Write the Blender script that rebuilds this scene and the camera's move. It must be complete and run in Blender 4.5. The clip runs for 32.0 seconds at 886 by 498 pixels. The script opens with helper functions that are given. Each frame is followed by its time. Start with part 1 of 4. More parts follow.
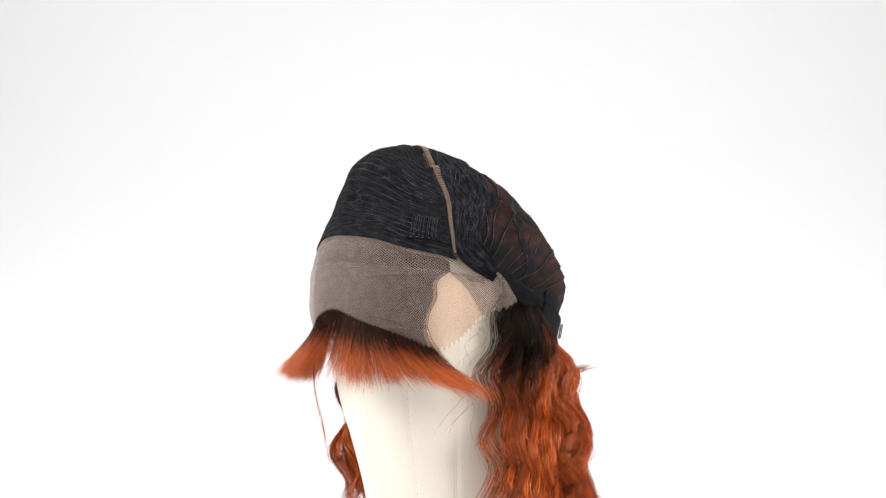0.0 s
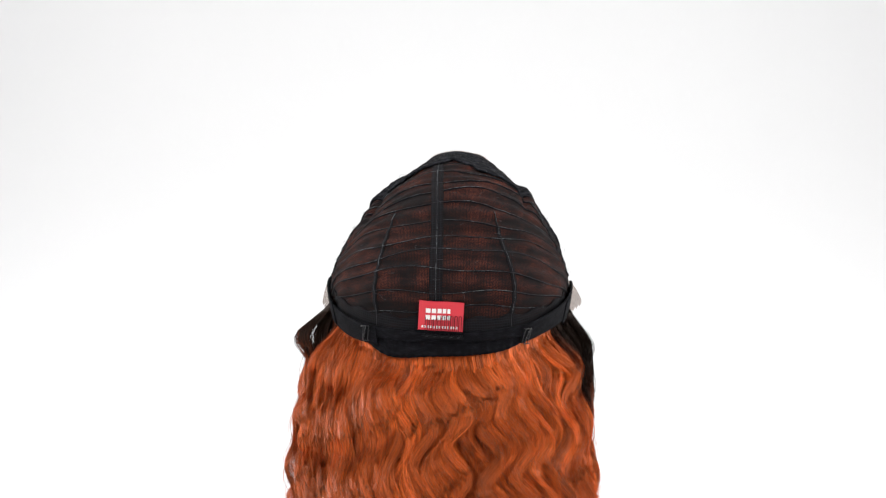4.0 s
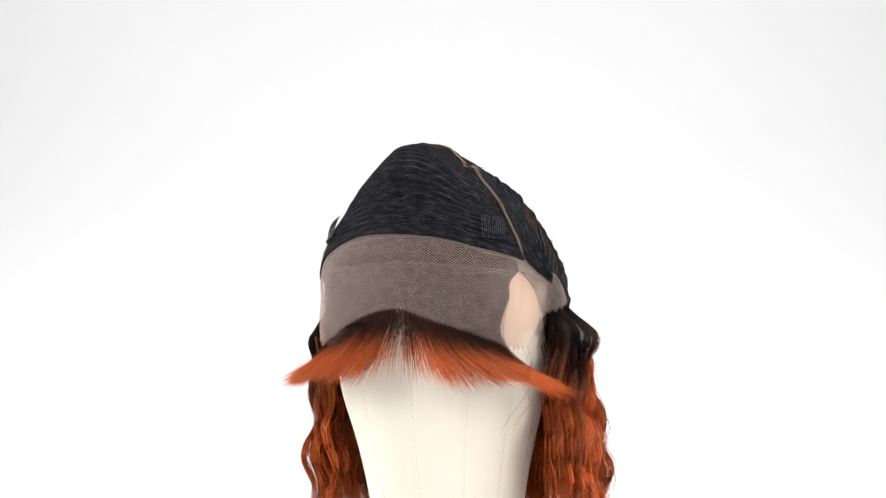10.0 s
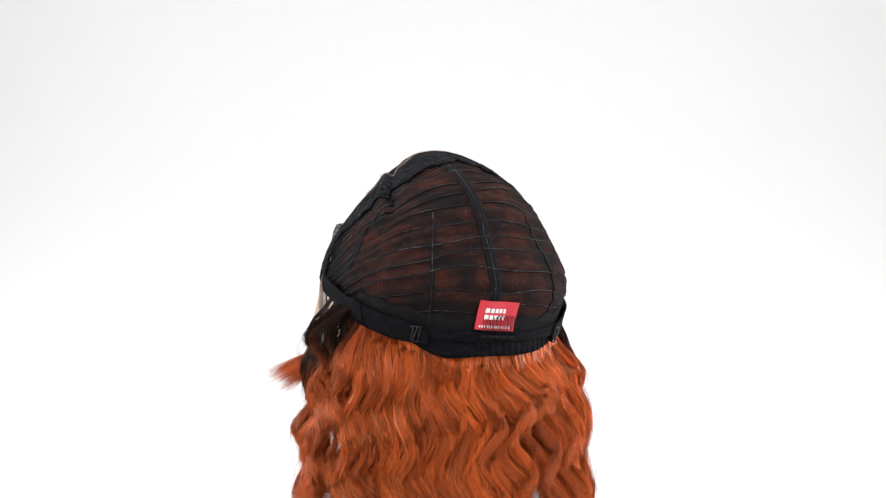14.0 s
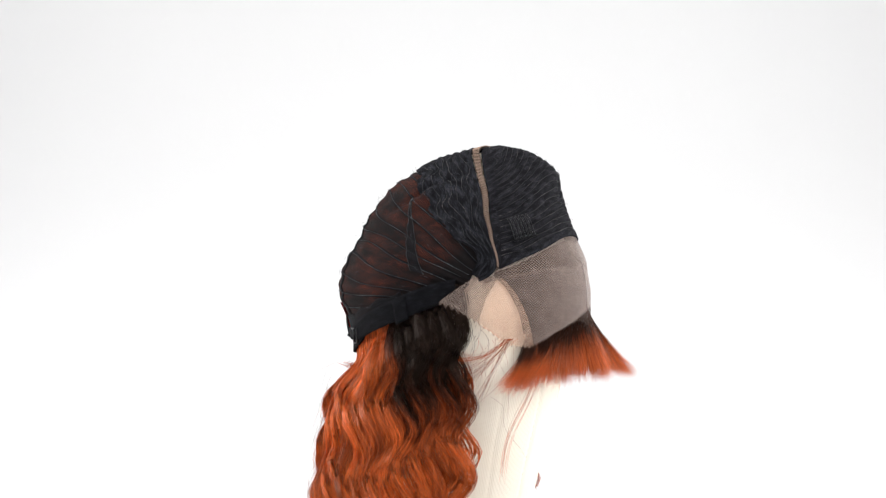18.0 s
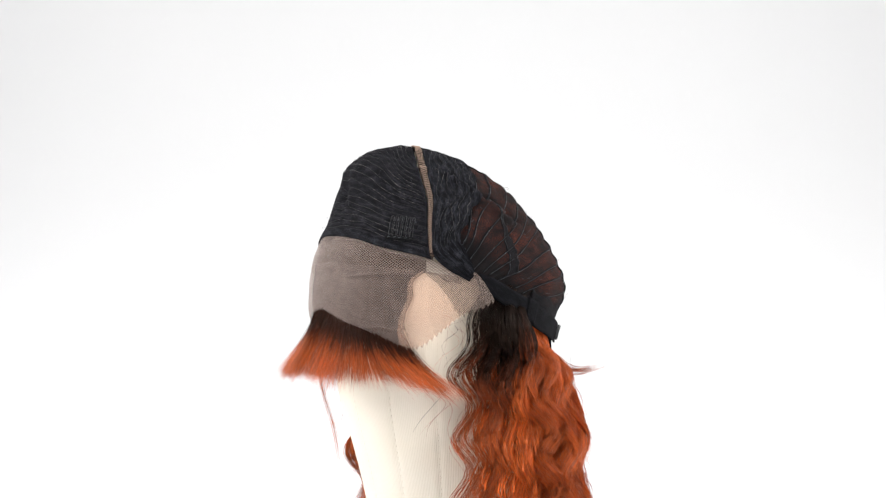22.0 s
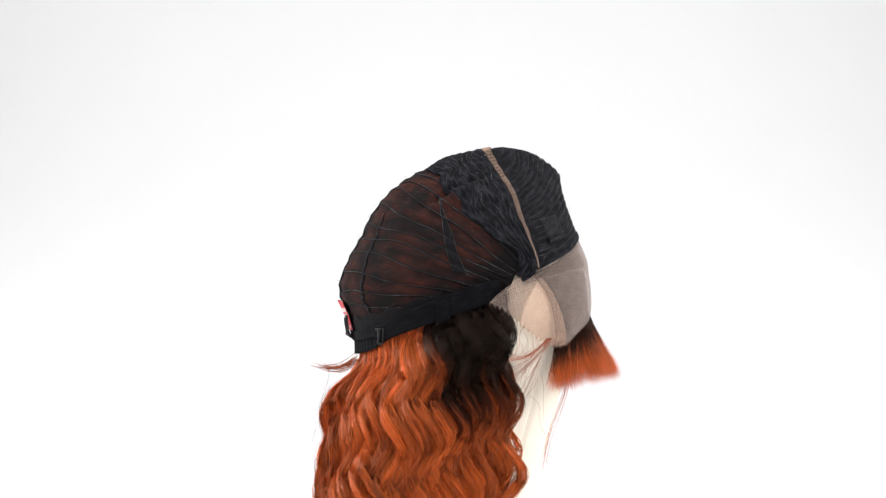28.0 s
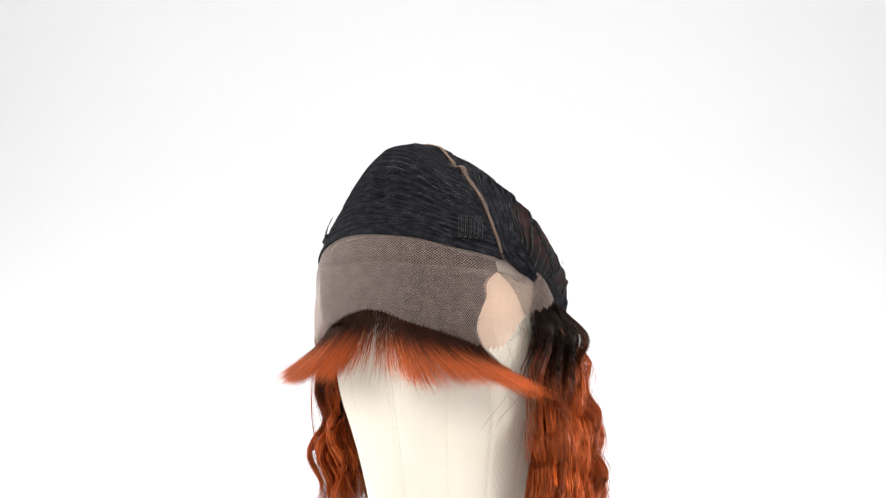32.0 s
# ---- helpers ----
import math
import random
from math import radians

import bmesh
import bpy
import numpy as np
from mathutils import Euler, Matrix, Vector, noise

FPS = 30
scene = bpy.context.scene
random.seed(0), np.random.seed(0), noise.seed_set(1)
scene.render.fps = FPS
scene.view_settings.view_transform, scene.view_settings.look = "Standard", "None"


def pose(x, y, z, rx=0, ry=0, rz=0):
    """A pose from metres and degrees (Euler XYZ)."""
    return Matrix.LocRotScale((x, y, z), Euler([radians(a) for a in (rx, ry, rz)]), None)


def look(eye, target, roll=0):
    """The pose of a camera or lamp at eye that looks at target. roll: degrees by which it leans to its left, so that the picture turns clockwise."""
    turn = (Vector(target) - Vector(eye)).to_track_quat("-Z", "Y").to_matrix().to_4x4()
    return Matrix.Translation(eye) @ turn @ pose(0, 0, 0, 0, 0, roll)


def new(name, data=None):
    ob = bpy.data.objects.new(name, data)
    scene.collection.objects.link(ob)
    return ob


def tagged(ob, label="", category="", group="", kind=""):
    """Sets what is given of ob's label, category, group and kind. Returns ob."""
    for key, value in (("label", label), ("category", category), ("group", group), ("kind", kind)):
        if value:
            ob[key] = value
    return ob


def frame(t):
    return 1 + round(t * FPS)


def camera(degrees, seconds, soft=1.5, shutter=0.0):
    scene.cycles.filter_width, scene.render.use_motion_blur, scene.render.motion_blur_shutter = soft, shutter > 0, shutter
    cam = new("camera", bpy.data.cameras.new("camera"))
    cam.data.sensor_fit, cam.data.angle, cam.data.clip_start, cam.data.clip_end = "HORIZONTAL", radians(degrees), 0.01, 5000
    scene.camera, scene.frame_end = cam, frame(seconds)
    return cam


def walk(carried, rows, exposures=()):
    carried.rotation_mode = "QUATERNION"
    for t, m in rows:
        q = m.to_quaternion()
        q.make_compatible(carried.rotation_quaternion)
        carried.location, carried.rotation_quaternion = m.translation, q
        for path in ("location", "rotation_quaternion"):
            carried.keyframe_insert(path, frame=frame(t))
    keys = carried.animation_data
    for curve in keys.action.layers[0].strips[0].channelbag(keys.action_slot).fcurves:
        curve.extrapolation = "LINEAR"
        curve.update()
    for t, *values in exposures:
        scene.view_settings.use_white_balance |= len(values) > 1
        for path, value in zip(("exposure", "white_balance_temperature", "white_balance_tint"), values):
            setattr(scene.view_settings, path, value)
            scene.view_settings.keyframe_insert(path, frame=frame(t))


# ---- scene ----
# ---- camera: stands still before a turntable ----
cam = camera(30.11, 32.0, soft=1.2)
EYE = pose(-0.0056, -1.35, 0.20, 91.56, 0, 0)
walk(cam, [(0.0, EYE), (32.0, EYE)])

# ---- world, lights ----
world = bpy.data.worlds.new("studio_world")
scene.world = world
world.use_nodes = True
world.node_tree.nodes["Background"].inputs[0].default_value = (1, 1, 1, 1)
world.node_tree.nodes["Background"].inputs[1].default_value = 0.15
scene.view_settings.exposure = 0.0


def softbox(name, eye, target, wide, high, watts):
    lamp = bpy.data.lights.new(name, "AREA")
    lamp.shape, lamp.size, lamp.size_y, lamp.energy = "RECTANGLE", wide, high, watts
    ob = new(name, lamp)
    ob.matrix_world = look(eye, target)
    return ob


softbox("softbox_key", (-1.3, -1.7, 1.4), (0, 0, 0.2), 0.8, 1.1, 32)
softbox("softbox_fill", (1.4, -1.6, 1.0), (0, 0, 0.2), 0.8, 1.1, 26)
softbox("softbox_top", (0, 0.0, 2.1), (0, 0, 0), 1.3, 1.3, 26)
# unseen fill added at both sides to brighten the canvas edges and hair
softbox("added_rim_fill", (-1.5, 0.35, 0.55), (0, 0, 0.15), 0.4, 1.0, 17)
softbox("added_rim_fill", (1.5, 0.35, 0.55), (0, 0, 0.15), 0.4, 1.0, 17)

softbox("backdrop_lamp", (-1.8, 0.8, 2.0), (-1.3, 2.4, 1.0), 1.2, 1.2, 15.5)
softbox("backdrop_lamp", (1.8, 0.8, 2.0), (1.3, 2.4, 1.0), 1.2, 1.2, 16.5)

# ---- materials ----
def material(name, colour, rough=0.8, metal=0.0, spec=0.5):
    m = bpy.data.materials.new(name)
    m.use_nodes = True
    b = m.node_tree.nodes["Principled BSDF"]
    b.inputs["Base Color"].default_value = (*colour, 1)
    b.inputs["Roughness"].default_value = rough
    b.inputs["Metallic"].default_value = metal
    b.inputs["Specular IOR Level"].default_value = spec
    return m


def node(m, kind, **sets):
    n = m.node_tree.nodes.new(kind)
    for k, v in sets.items():
        n.inputs[k.replace("_", " ")].default_value = v
    return n


def link(m, a, i, b, j):
    m.node_tree.links.new(a.outputs[i], b.inputs[j])


def ramp(m, src, out, stops):
    r = m.node_tree.nodes.new("ShaderNodeValToRGB")
    e = r.color_ramp.elements
    while len(e) < len(stops):
        e.new(0.5)
    for k, (p, c) in zip(e, stops):
        k.position, k.color = p, (*c, 1)
    link(m, src, out, r, 0)
    return r


def bsdf(m):
    return m.node_tree.nodes["Principled BSDF"]


def bump(m, src, out, strength, dist):
    b = node(m, "ShaderNodeBump", Strength=strength, Distance=dist)
    link(m, src, out, b, "Height")
    link(m, b, "Normal", bsdf(m), "Normal")
    return b


def math_node(m, op, a, b=None, value=0.5):
    n = m.node_tree.nodes.new("ShaderNodeMath")
    n.operation = op
    n.inputs[1].default_value = value
    link(m, *a, n, 0)
    if b:
        link(m, *b, n, 1)
    return n


def cloth_uv(m, sx, sy, turn=0):
    """The cloth's own coordinates, in metres, scaled to threads."""
    uv = m.node_tree.nodes.new("ShaderNodeUVMap")
    mp = node(m, "ShaderNodeMapping", Scale=(sx, sy, 1), Rotation=(0, 0, radians(turn)))
    link(m, uv, "UV", mp, "Vector")
    return mp


def mix_colour(m, fac, a, b):
    n = m.node_tree.nodes.new("ShaderNodeMix")
    n.data_type = "RGBA"
    for src, sock in ((fac, 0), (a, 6), (b, 7)):
        if isinstance(src, tuple) and len(src) == 3:
            n.inputs[sock].default_value = (*src, 1)
        elif isinstance(src, float):
            n.inputs[sock].default_value = src
        else:
            link(m, *src, n, sock)
    return n


# white paper sweep
paper = material("white_paper", (0.86, 0.86, 0.865), 0.9, spec=0.2)
n1 = node(paper, "ShaderNodeTexNoise", Scale=3.0, Detail=4.0)
r1 = ramp(paper, n1, "Fac", [(0.3, (0.645, 0.645, 0.648)), (0.7, (0.663, 0.662, 0.663))])
link(paper, r1, "Color", bsdf(paper), "Base Color")

# cream canvas
canvas = material("cream_canvas", (0.78, 0.70, 0.57), 0.9, spec=0.2)
tc = canvas.node_tree.nodes.new("ShaderNodeTexCoord")
n1 = node(canvas, "ShaderNodeTexNoise", Scale=18.0, Detail=5.0)
link(canvas, tc, "Object", n1, "Vector")
r1 = ramp(canvas, n1, "Fac", [(0.3, (0.82, 0.75, 0.63)), (0.7, (0.86, 0.80, 0.70))])
mp = cloth_uv(canvas, 1, 1)
wv = node(canvas, "ShaderNodeTexWave", Scale=180.0, Distortion=0.6, Detail=2.0)
wv.bands_direction = "X"
link(canvas, mp, "Vector", wv, "Vector")
mx = mix_colour(canvas, (wv, "Fac"), (0.79, 0.715, 0.59), (r1, "Color"))
mx2 = mix_colour(canvas, 0.55, (mx, 2), (r1, "Color"))
link(canvas, mx2, 2, bsdf(canvas), "Base Color")
bump(canvas, wv, "Fac", 0.25, 0.0006)


def thread_cloth(name, dark, light, fine=900.0, rough=0.75, across=0.12, strong=0.6):
    """Dark cloth with streaks of pile and thread."""
    m = material(name, dark, rough, spec=0.09)
    mp = cloth_uv(m, 0.4, 1)
    n1 = node(m, "ShaderNodeTexNoise", Scale=240.0, Detail=5.0)
    st = cloth_uv(m, across, 1)
    n2 = node(m, "ShaderNodeTexNoise", Scale=fine, Detail=4.0, Roughness=0.7)
    link(m, mp, "Vector", n1, "Vector")
    link(m, st, "Vector", n2, "Vector")
    f = math_node(m, "MULTIPLY", (n1, "Fac"), (n2, "Fac"))
    r = ramp(m, f, 0, [(0.19, dark), (0.27, tuple(p + (q - p) * 0.22 for p, q in zip(dark, light))), (0.40, light)])
    link(m, r, "Color", bsdf(m), "Base Color")
    bump(m, n2, "Fac", strong, 0.0010)
    return m


weft_black = thread_cloth("black_weft", (0.0054, 0.0052, 0.0068), (0.038, 0.037, 0.044), 1300.0, 0.95, 0.35, 1.0)
weft_pile = thread_cloth("black_pile", (0.0040, 0.0040, 0.0054), (0.042, 0.043, 0.052), 1100.0, 0.95, 0.5, 1.0)
band_black = thread_cloth("black_elastic", (0.002, 0.002, 0.003), (0.010, 0.010, 0.013), 1800.0, 0.85)


def stitched(name, dark, light, first=0.26, last=0.37):
    """Sewing thread: short pale stitches with dark gaps between them."""
    m = material(name, dark, 0.7, spec=0.3)
    tc = m.node_tree.nodes.new("ShaderNodeTexCoord")
    n1 = node(m, "ShaderNodeTexNoise", Scale=520.0, Detail=2.0)
    link(m, tc, "Object", n1, "Vector")
    n2 = node(m, "ShaderNodeTexNoise", Scale=40.0, Detail=2.0)
    link(m, tc, "Object", n2, "Vector")
    f = math_node(m, "MULTIPLY", (n1, "Fac"), (n2, "Fac"))
    r = ramp(m, f, 0, [(first, dark), (last, light)])
    link(m, r, "Color", bsdf(m), "Base Color")
    return m


thread_grey = stitched("grey_thread", (0.006, 0.007, 0.008), (0.085, 0.095, 0.102))
thread_lint = material("grey_lint", (0.03, 0.032, 0.036), 0.8)
thread_brown = stitched("brown_grey_thread", (0.005, 0.005, 0.006), (0.095, 0.086, 0.082), 0.29, 0.40)


def net_material(name, thread, under_a, under_b, scale, cover, patch_scale=70.0):
    """A knitted net, thread over the hair that shows through its holes."""
    m = material(name, thread, 0.9, spec=0.12)
    mp = cloth_uv(m, 1, 1)
    vo = node(m, "ShaderNodeTexVoronoi", Scale=scale, Randomness=0.2)
    vo.feature = "DISTANCE_TO_EDGE"
    link(m, mp, "Vector", vo, "Vector")
    hole = ramp(m, vo, "Distance", [(cover, (0, 0, 0)), (cover + 0.08, (1, 1, 1))])
    tc = m.node_tree.nodes.new("ShaderNodeTexCoord")
    sq = node(m, "ShaderNodeMapping", Scale=(1, 1, 2.2))
    link(m, tc, "Object", sq, "Vector")
    n1 = node(m, "ShaderNodeTexNoise", Scale=patch_scale, Detail=5.0, Roughness=0.65)
    link(m, sq, "Vector", n1, "Vector")
    r = ramp(m, n1, "Fac", [(0.39, under_a), (0.51, tuple(p * 0.65 + q * 0.35 for p, q in zip(under_a, under_b))), (0.65, under_b)])
    # dark-rooted hair lies under the net beside the ears and along the hem
    dark = m.node_tree.nodes.new("ShaderNodeAttribute")
    dark.attribute_name = "rooted"
    under = mix_colour(m, (dark, "Fac"), (r, "Color"), tuple(c * 0.7 for c in under_a))
    mx = mix_colour(m, (hole, "Color"), thread, (under, 2))
    link(m, mx, 2, bsdf(m), "Base Color")
    bump(m, vo, "Distance", 0.5, 0.0007)
    return m


net_back = net_material("black_net", (0.005, 0.0045, 0.005), (0.008, 0.004, 0.0035), (0.112, 0.0255, 0.0130), 820.0, 0.17, 34.0)
net_dark = net_material("dense_black_net", (0.008, 0.008, 0.010), (0.002, 0.002, 0.0025), (0.009, 0.004, 0.0035), 480.0, 0.13, 60.0)


def lace_cloth(name, thread, shade, scale, thin, full, tint=(1, 0.95, 0.92), turn=0, tall=1.0):
    """Fine see-through lace. thin, full: how much it covers in its holes and at its threads."""
    m = material(name, thread, 0.85, spec=0.15)
    bsdf(m).inputs["Sheen Weight"].default_value = 0.7
    bsdf(m).inputs["Sheen Roughness"].default_value = 0.45
    bsdf(m).inputs["Sheen Tint"].default_value = (1.0, 0.86, 0.80, 1)
    mp = cloth_uv(m, 1, tall, turn)
    vo = node(m, "ShaderNodeTexVoronoi", Scale=scale, Randomness=0.0)
    vo.feature = "DISTANCE_TO_EDGE"
    link(m, mp, "Vector", vo, "Vector")
    n1 = node(m, "ShaderNodeTexNoise", Scale=55.0, Detail=4.0)
    st = cloth_uv(m, 1, 0.15)
    link(m, st, "Vector", n1, "Vector")
    r = ramp(m, n1, "Fac", [(0.3, shade), (0.7, thread)])
    link(m, r, "Color", bsdf(m), "Base Color")
    cover = ramp(m, vo, "Distance", [(0.10, (full,) * 3), (0.24, (thin,) * 3)])
    tr = m.node_tree.nodes.new("ShaderNodeBsdfTransparent")
    tr.inputs[0].default_value = (*tint, 1)
    mx = m.node_tree.nodes.new("ShaderNodeMixShader")
    link(m, cover, "Color", mx, 0)
    link(m, tr, 0, mx, 1)
    link(m, bsdf(m), 0, mx, 2)
    link(m, mx, 0, m.node_tree.nodes["Material Output"], "Surface")
    return m


def lattice_lace(name, thread, shade, pitch, slope, thin, full):
    """Coarse lace: two sets of crossing threads, pitch metres apart, over open holes."""
    m = material(name, thread, 0.85, spec=0.15)
    bsdf(m).inputs["Sheen Weight"].default_value = 0.7
    bsdf(m).inputs["Sheen Roughness"].default_value = 0.45
    bsdf(m).inputs["Sheen Tint"].default_value = (1.0, 0.86, 0.80, 1)
    sets = []
    for turn in (slope, -slope):
        mp = cloth_uv(m, 1, 1, turn)
        wv = node(m, "ShaderNodeTexWave", Scale=0.314 / pitch, Distortion=0.4, Detail=1.0)
        link(m, mp, "Vector", wv, "Vector")
        sets.append(wv)
    both = math_node(m, "MAXIMUM", (sets[0], "Fac"), (sets[1], "Fac"))
    n1 = node(m, "ShaderNodeTexNoise", Scale=90.0, Detail=3.0)
    link(m, cloth_uv(m, 1, 1), "Vector", n1, "Vector")
    r = ramp(m, n1, "Fac", [(0.3, shade), (0.7, thread)])
    link(m, r, "Color", bsdf(m), "Base Color")
    cover = ramp(m, both, 0, [(0.74, (thin,) * 3), (0.95, (full,) * 3)])
    tr = m.node_tree.nodes.new("ShaderNodeBsdfTransparent")
    mx = m.node_tree.nodes.new("ShaderNodeMixShader")
    link(m, cover, "Color", mx, 0)
    link(m, tr, 0, mx, 1)
    link(m, bsdf(m), 0, mx, 2)
    link(m, mx, 0, m.node_tree.nodes["Material Output"], "Surface")
    return m


lace_grey = lattice_lace("brown_lace", (0.250, 0.188, 0.163), (0.182, 0.137, 0.119), 0.0014, 33, 0.04, 0.90)
lace_coarse = lattice_lace("coarse_brown_lace", (0.225, 0.166, 0.141), (0.160, 0.118, 0.100), 0.0022, 52, 0.06, 0.88)
strip_lace = material("part_lace", (0.2, 0.13, 0.09), 0.85, spec=0.15)
mp = cloth_uv(strip_lace, 1, 1)
tilt = node(strip_lace, "ShaderNodeMapping", Rotation=(0, 0, radians(50)))
link(strip_lace, mp, "Vector", tilt, "Vector")
wv = node(strip_lace, "ShaderNodeTexWave", Scale=180.0, Distortion=1.0, Detail=2.0)
link(strip_lace, tilt, "Vector", wv, "Vector")
r1 = ramp(strip_lace, wv, "Fac", [(0.3, (0.016, 0.011, 0.009)), (0.7, (0.060, 0.040, 0.030))])
link(strip_lace, r1, "Color", bsdf(strip_lace), "Base Color")
bump(strip_lace, wv, "Fac", 0.25, 0.0004)
ladder_thread = material("pale_brown_thread", (0.36, 0.25, 0.19), 0.8, spec=0.2)
lace_sheer = lace_cloth("sheer_lace", (0.66, 0.47, 0.37), (0.60, 0.42, 0.33), 1000.0, 0.10, 0.32, (1, 0.955, 0.925), 38)
lace_tab = lace_cloth("tab_lace", (0.24, 0.185, 0.16), (0.18, 0.138, 0.12), 700.0, 0.14, 0.52, turn=38)
knots = thread_cloth("dark_brown_knotted_hair", (0.012, 0.008, 0.0066), (0.055, 0.035, 0.028), 1400.0, 0.7)

# hair, dyed from dark roots to copper tips
hair = material("copper_hair", (0.5, 0.12, 0.03), 0.36, spec=0.42)
bsdf(hair).inputs["Specular Tint"].default_value = (1.0, 0.72, 0.56, 1)
at = hair.node_tree.nodes.new("ShaderNodeAttribute")
at.attribute_name = "dye"
gi = hair.node_tree.nodes.new("ShaderNodeNewGeometry")
oi = hair.node_tree.nodes.new("ShaderNodeObjectInfo")
r1 = ramp(hair, at, "Fac", [(0.0, (0.012, 0.007, 0.0055)), (0.3, (0.045, 0.015, 0.009)), (0.62, (0.31, 0.056, 0.012)), (1.0, (0.60, 0.116, 0.023))])
r2 = ramp(hair, gi, "Random Per Island", [(0.0, (0.46, 0.42, 0.40)), (0.5, (0.95, 0.95, 0.95)), (1.0, (1.35, 1.36, 1.32))])
r3 = ramp(hair, oi, "Random", [(0.0, (0.66, 0.62, 0.60)), (1.0, (1.2, 1.2, 1.18))])
mh = mix_colour(hair, 1.0, (r1, "Color"), (r2, "Color"))
mh.blend_type = "MULTIPLY"
mj = mix_colour(hair, 1.0, (mh, 2), (r3, "Color"))
mj.blend_type = "MULTIPLY"
tone = hair.node_tree.nodes.new("ShaderNodeAttribute")
tone.attribute_name = "tone"
mk = mix_colour(hair, 1.0, (mj, 2), (tone, "Fac"))
mk.blend_type = "MULTIPLY"
link(hair, mk, 2, bsdf(hair), "Base Color")
r4 = ramp(hair, at, "Fac", [(0.25, (0.13, 0.13, 0.13)), (0.8, (0.46, 0.46, 0.46))])
link(hair, r4, "Color", bsdf(hair), "Specular IOR Level")

plastic = material("black_plastic", (0.004, 0.004, 0.005), 0.6, spec=0.1)
wire = material("dark_wire", (0.012, 0.012, 0.013), 0.3, 0.3)
red = material("red_satin", (0.55, 0.018, 0.032), 0.45)
n1 = node(red, "ShaderNodeTexNoise", Scale=500.0, Detail=3.0)
bump(red, n1, "Fac", 0.3, 0.0004)
white_thread = material("white_thread", (0.75, 0.72, 0.70), 0.7)
stitch = material("cream_stitch", (0.68, 0.60, 0.48), 0.9)


# ---- building helpers ----
def mesh_object(name, verts, faces, mat, parent=None, uv=None, label="", smooth=True, attrs=()):
    me = bpy.data.meshes.new(name)
    me.from_pydata(np.asarray(verts, float).tolist(), [], [list(map(int, f)) for f in faces])
    if uv is not None:
        lay = me.uv_layers.new(name="UVMap")
        loops = np.empty(len(me.loops), int)
        me.loops.foreach_get("vertex_index", loops)
        lay.data.foreach_set("uv", np.asarray(uv, float)[loops].ravel())
    for key, values in attrs:
        me.attributes.new(key, "FLOAT", "POINT").data.foreach_set("value", np.asarray(values, float))
    if smooth:
        me.polygons.foreach_set("use_smooth", [True] * len(me.polygons))
    me.materials.append(mat)
    me.update()
    ob = new(name, me)
    if parent:
        ob.parent = parent
    return tagged(ob, label) if label else ob


def part(name, bm, mat, parent, label=""):
    me = bpy.data.meshes.new(name)
    bm.to_mesh(me)
    bm.free()
    me.materials.append(mat)
    ob = new(name, me)
    ob.parent = parent
    return tagged(ob, label) if label else ob


def curve_at(stops, x):
    """A smooth curve through (position, value) stops."""
    xs, ys = np.array([s[0] for s in stops], float), np.array([s[1] for s in stops], float)
    x = np.clip(np.asarray(x, float), xs[0], xs[-1])
    g = np.gradient(ys, xs)
    i = np.clip(np.searchsorted(xs, x, side="right") - 1, 0, len(xs) - 2)
    h = xs[i + 1] - xs[i]
    t = (x - xs[i]) / h
    return (ys[i] * (1 + 2 * t) * (1 - t) ** 2 + g[i] * h * t * (1 - t) ** 2
            + ys[i + 1] * t * t * (3 - 2 * t) + g[i + 1] * h * t * t * (t - 1))


def lumps(p, scale, seed=0.0):
    return np.array([noise.noise(Vector(q) * scale + Vector((seed, seed * 0.7, 0))) for q in p])


# the cap's form: height, half width, reach to the front and to the back, sideways lean
FORM = [(0.145, 0.089, 0.090, 0.076, 0), (0.163, 0.090, 0.107, 0.076, 0), (0.182, 0.093, 0.114, 0.081, 0), (0.200, 0.096, 0.1145, 0.089, 0),
        (0.2095, 0.097, 0.1135, 0.0885, 0), (0.228, 0.0920, 0.1105, 0.082, -0.0010), (0.2465, 0.0840, 0.1025, 0.0715, -0.0020),
        (0.265, 0.0708, 0.0955, 0.0625, -0.0034), (0.2835, 0.0545, 0.0910, 0.0480, -0.0048), (0.300, 0.0355, 0.0865, 0.0245, -0.0062),
        (0.308, 0.0262, 0.076, 0.005, -0.007), (0.3155, 0.016, 0.060, -0.020, -0.007), (0.3195, 0.001, 0.042, -0.040, -0.007)]
MID = np.array((0.0, -0.03, 0.205))


def form(z, k):
    return curve_at([(f[0], f[k]) for f in FORM], z)


# the fold that runs back from the part line on either side: degrees over the crown, degrees to the side
FOLD_LEFT = [(78, 17), (85, 19.6), (91, 22.5), (100, 31), (106, 35.5), (118, 38), (132, 43), (145, 43)]
FOLD_RIGHT = [(78, -27), (89, -28.8), (101, -32.4), (113, -34.2), (126, -36.4), (138, -35), (145, -32)]


def crease_depth(p):
    """A sunken fold with the slack cloth swelling below it."""
    q = p - MID
    q = q / (np.linalg.norm(q, axis=1)[:, None] + 1e-9)
    side, over = np.degrees(np.arcsin(np.clip(q[:, 0], -1, 1))), np.degrees(np.arctan2(q[:, 2], -q[:, 1])) % 360
    d = np.zeros(len(p))
    for line, sign, first in ((FOLD_LEFT, 1, 74), (FOLD_RIGHT, -1, 95)):
        out = (side - curve_at(line, over)) * sign
        run = np.clip((over - first) / 8, 0, 1) * np.clip((142 - over) / 22, 0, 1)
        d += run * (-0.0042 * np.exp(-((out + 1.2) / 1.7) ** 2) + 0.0038 * np.exp(-((out - 4.0) / 3.8) ** 2))
    return d


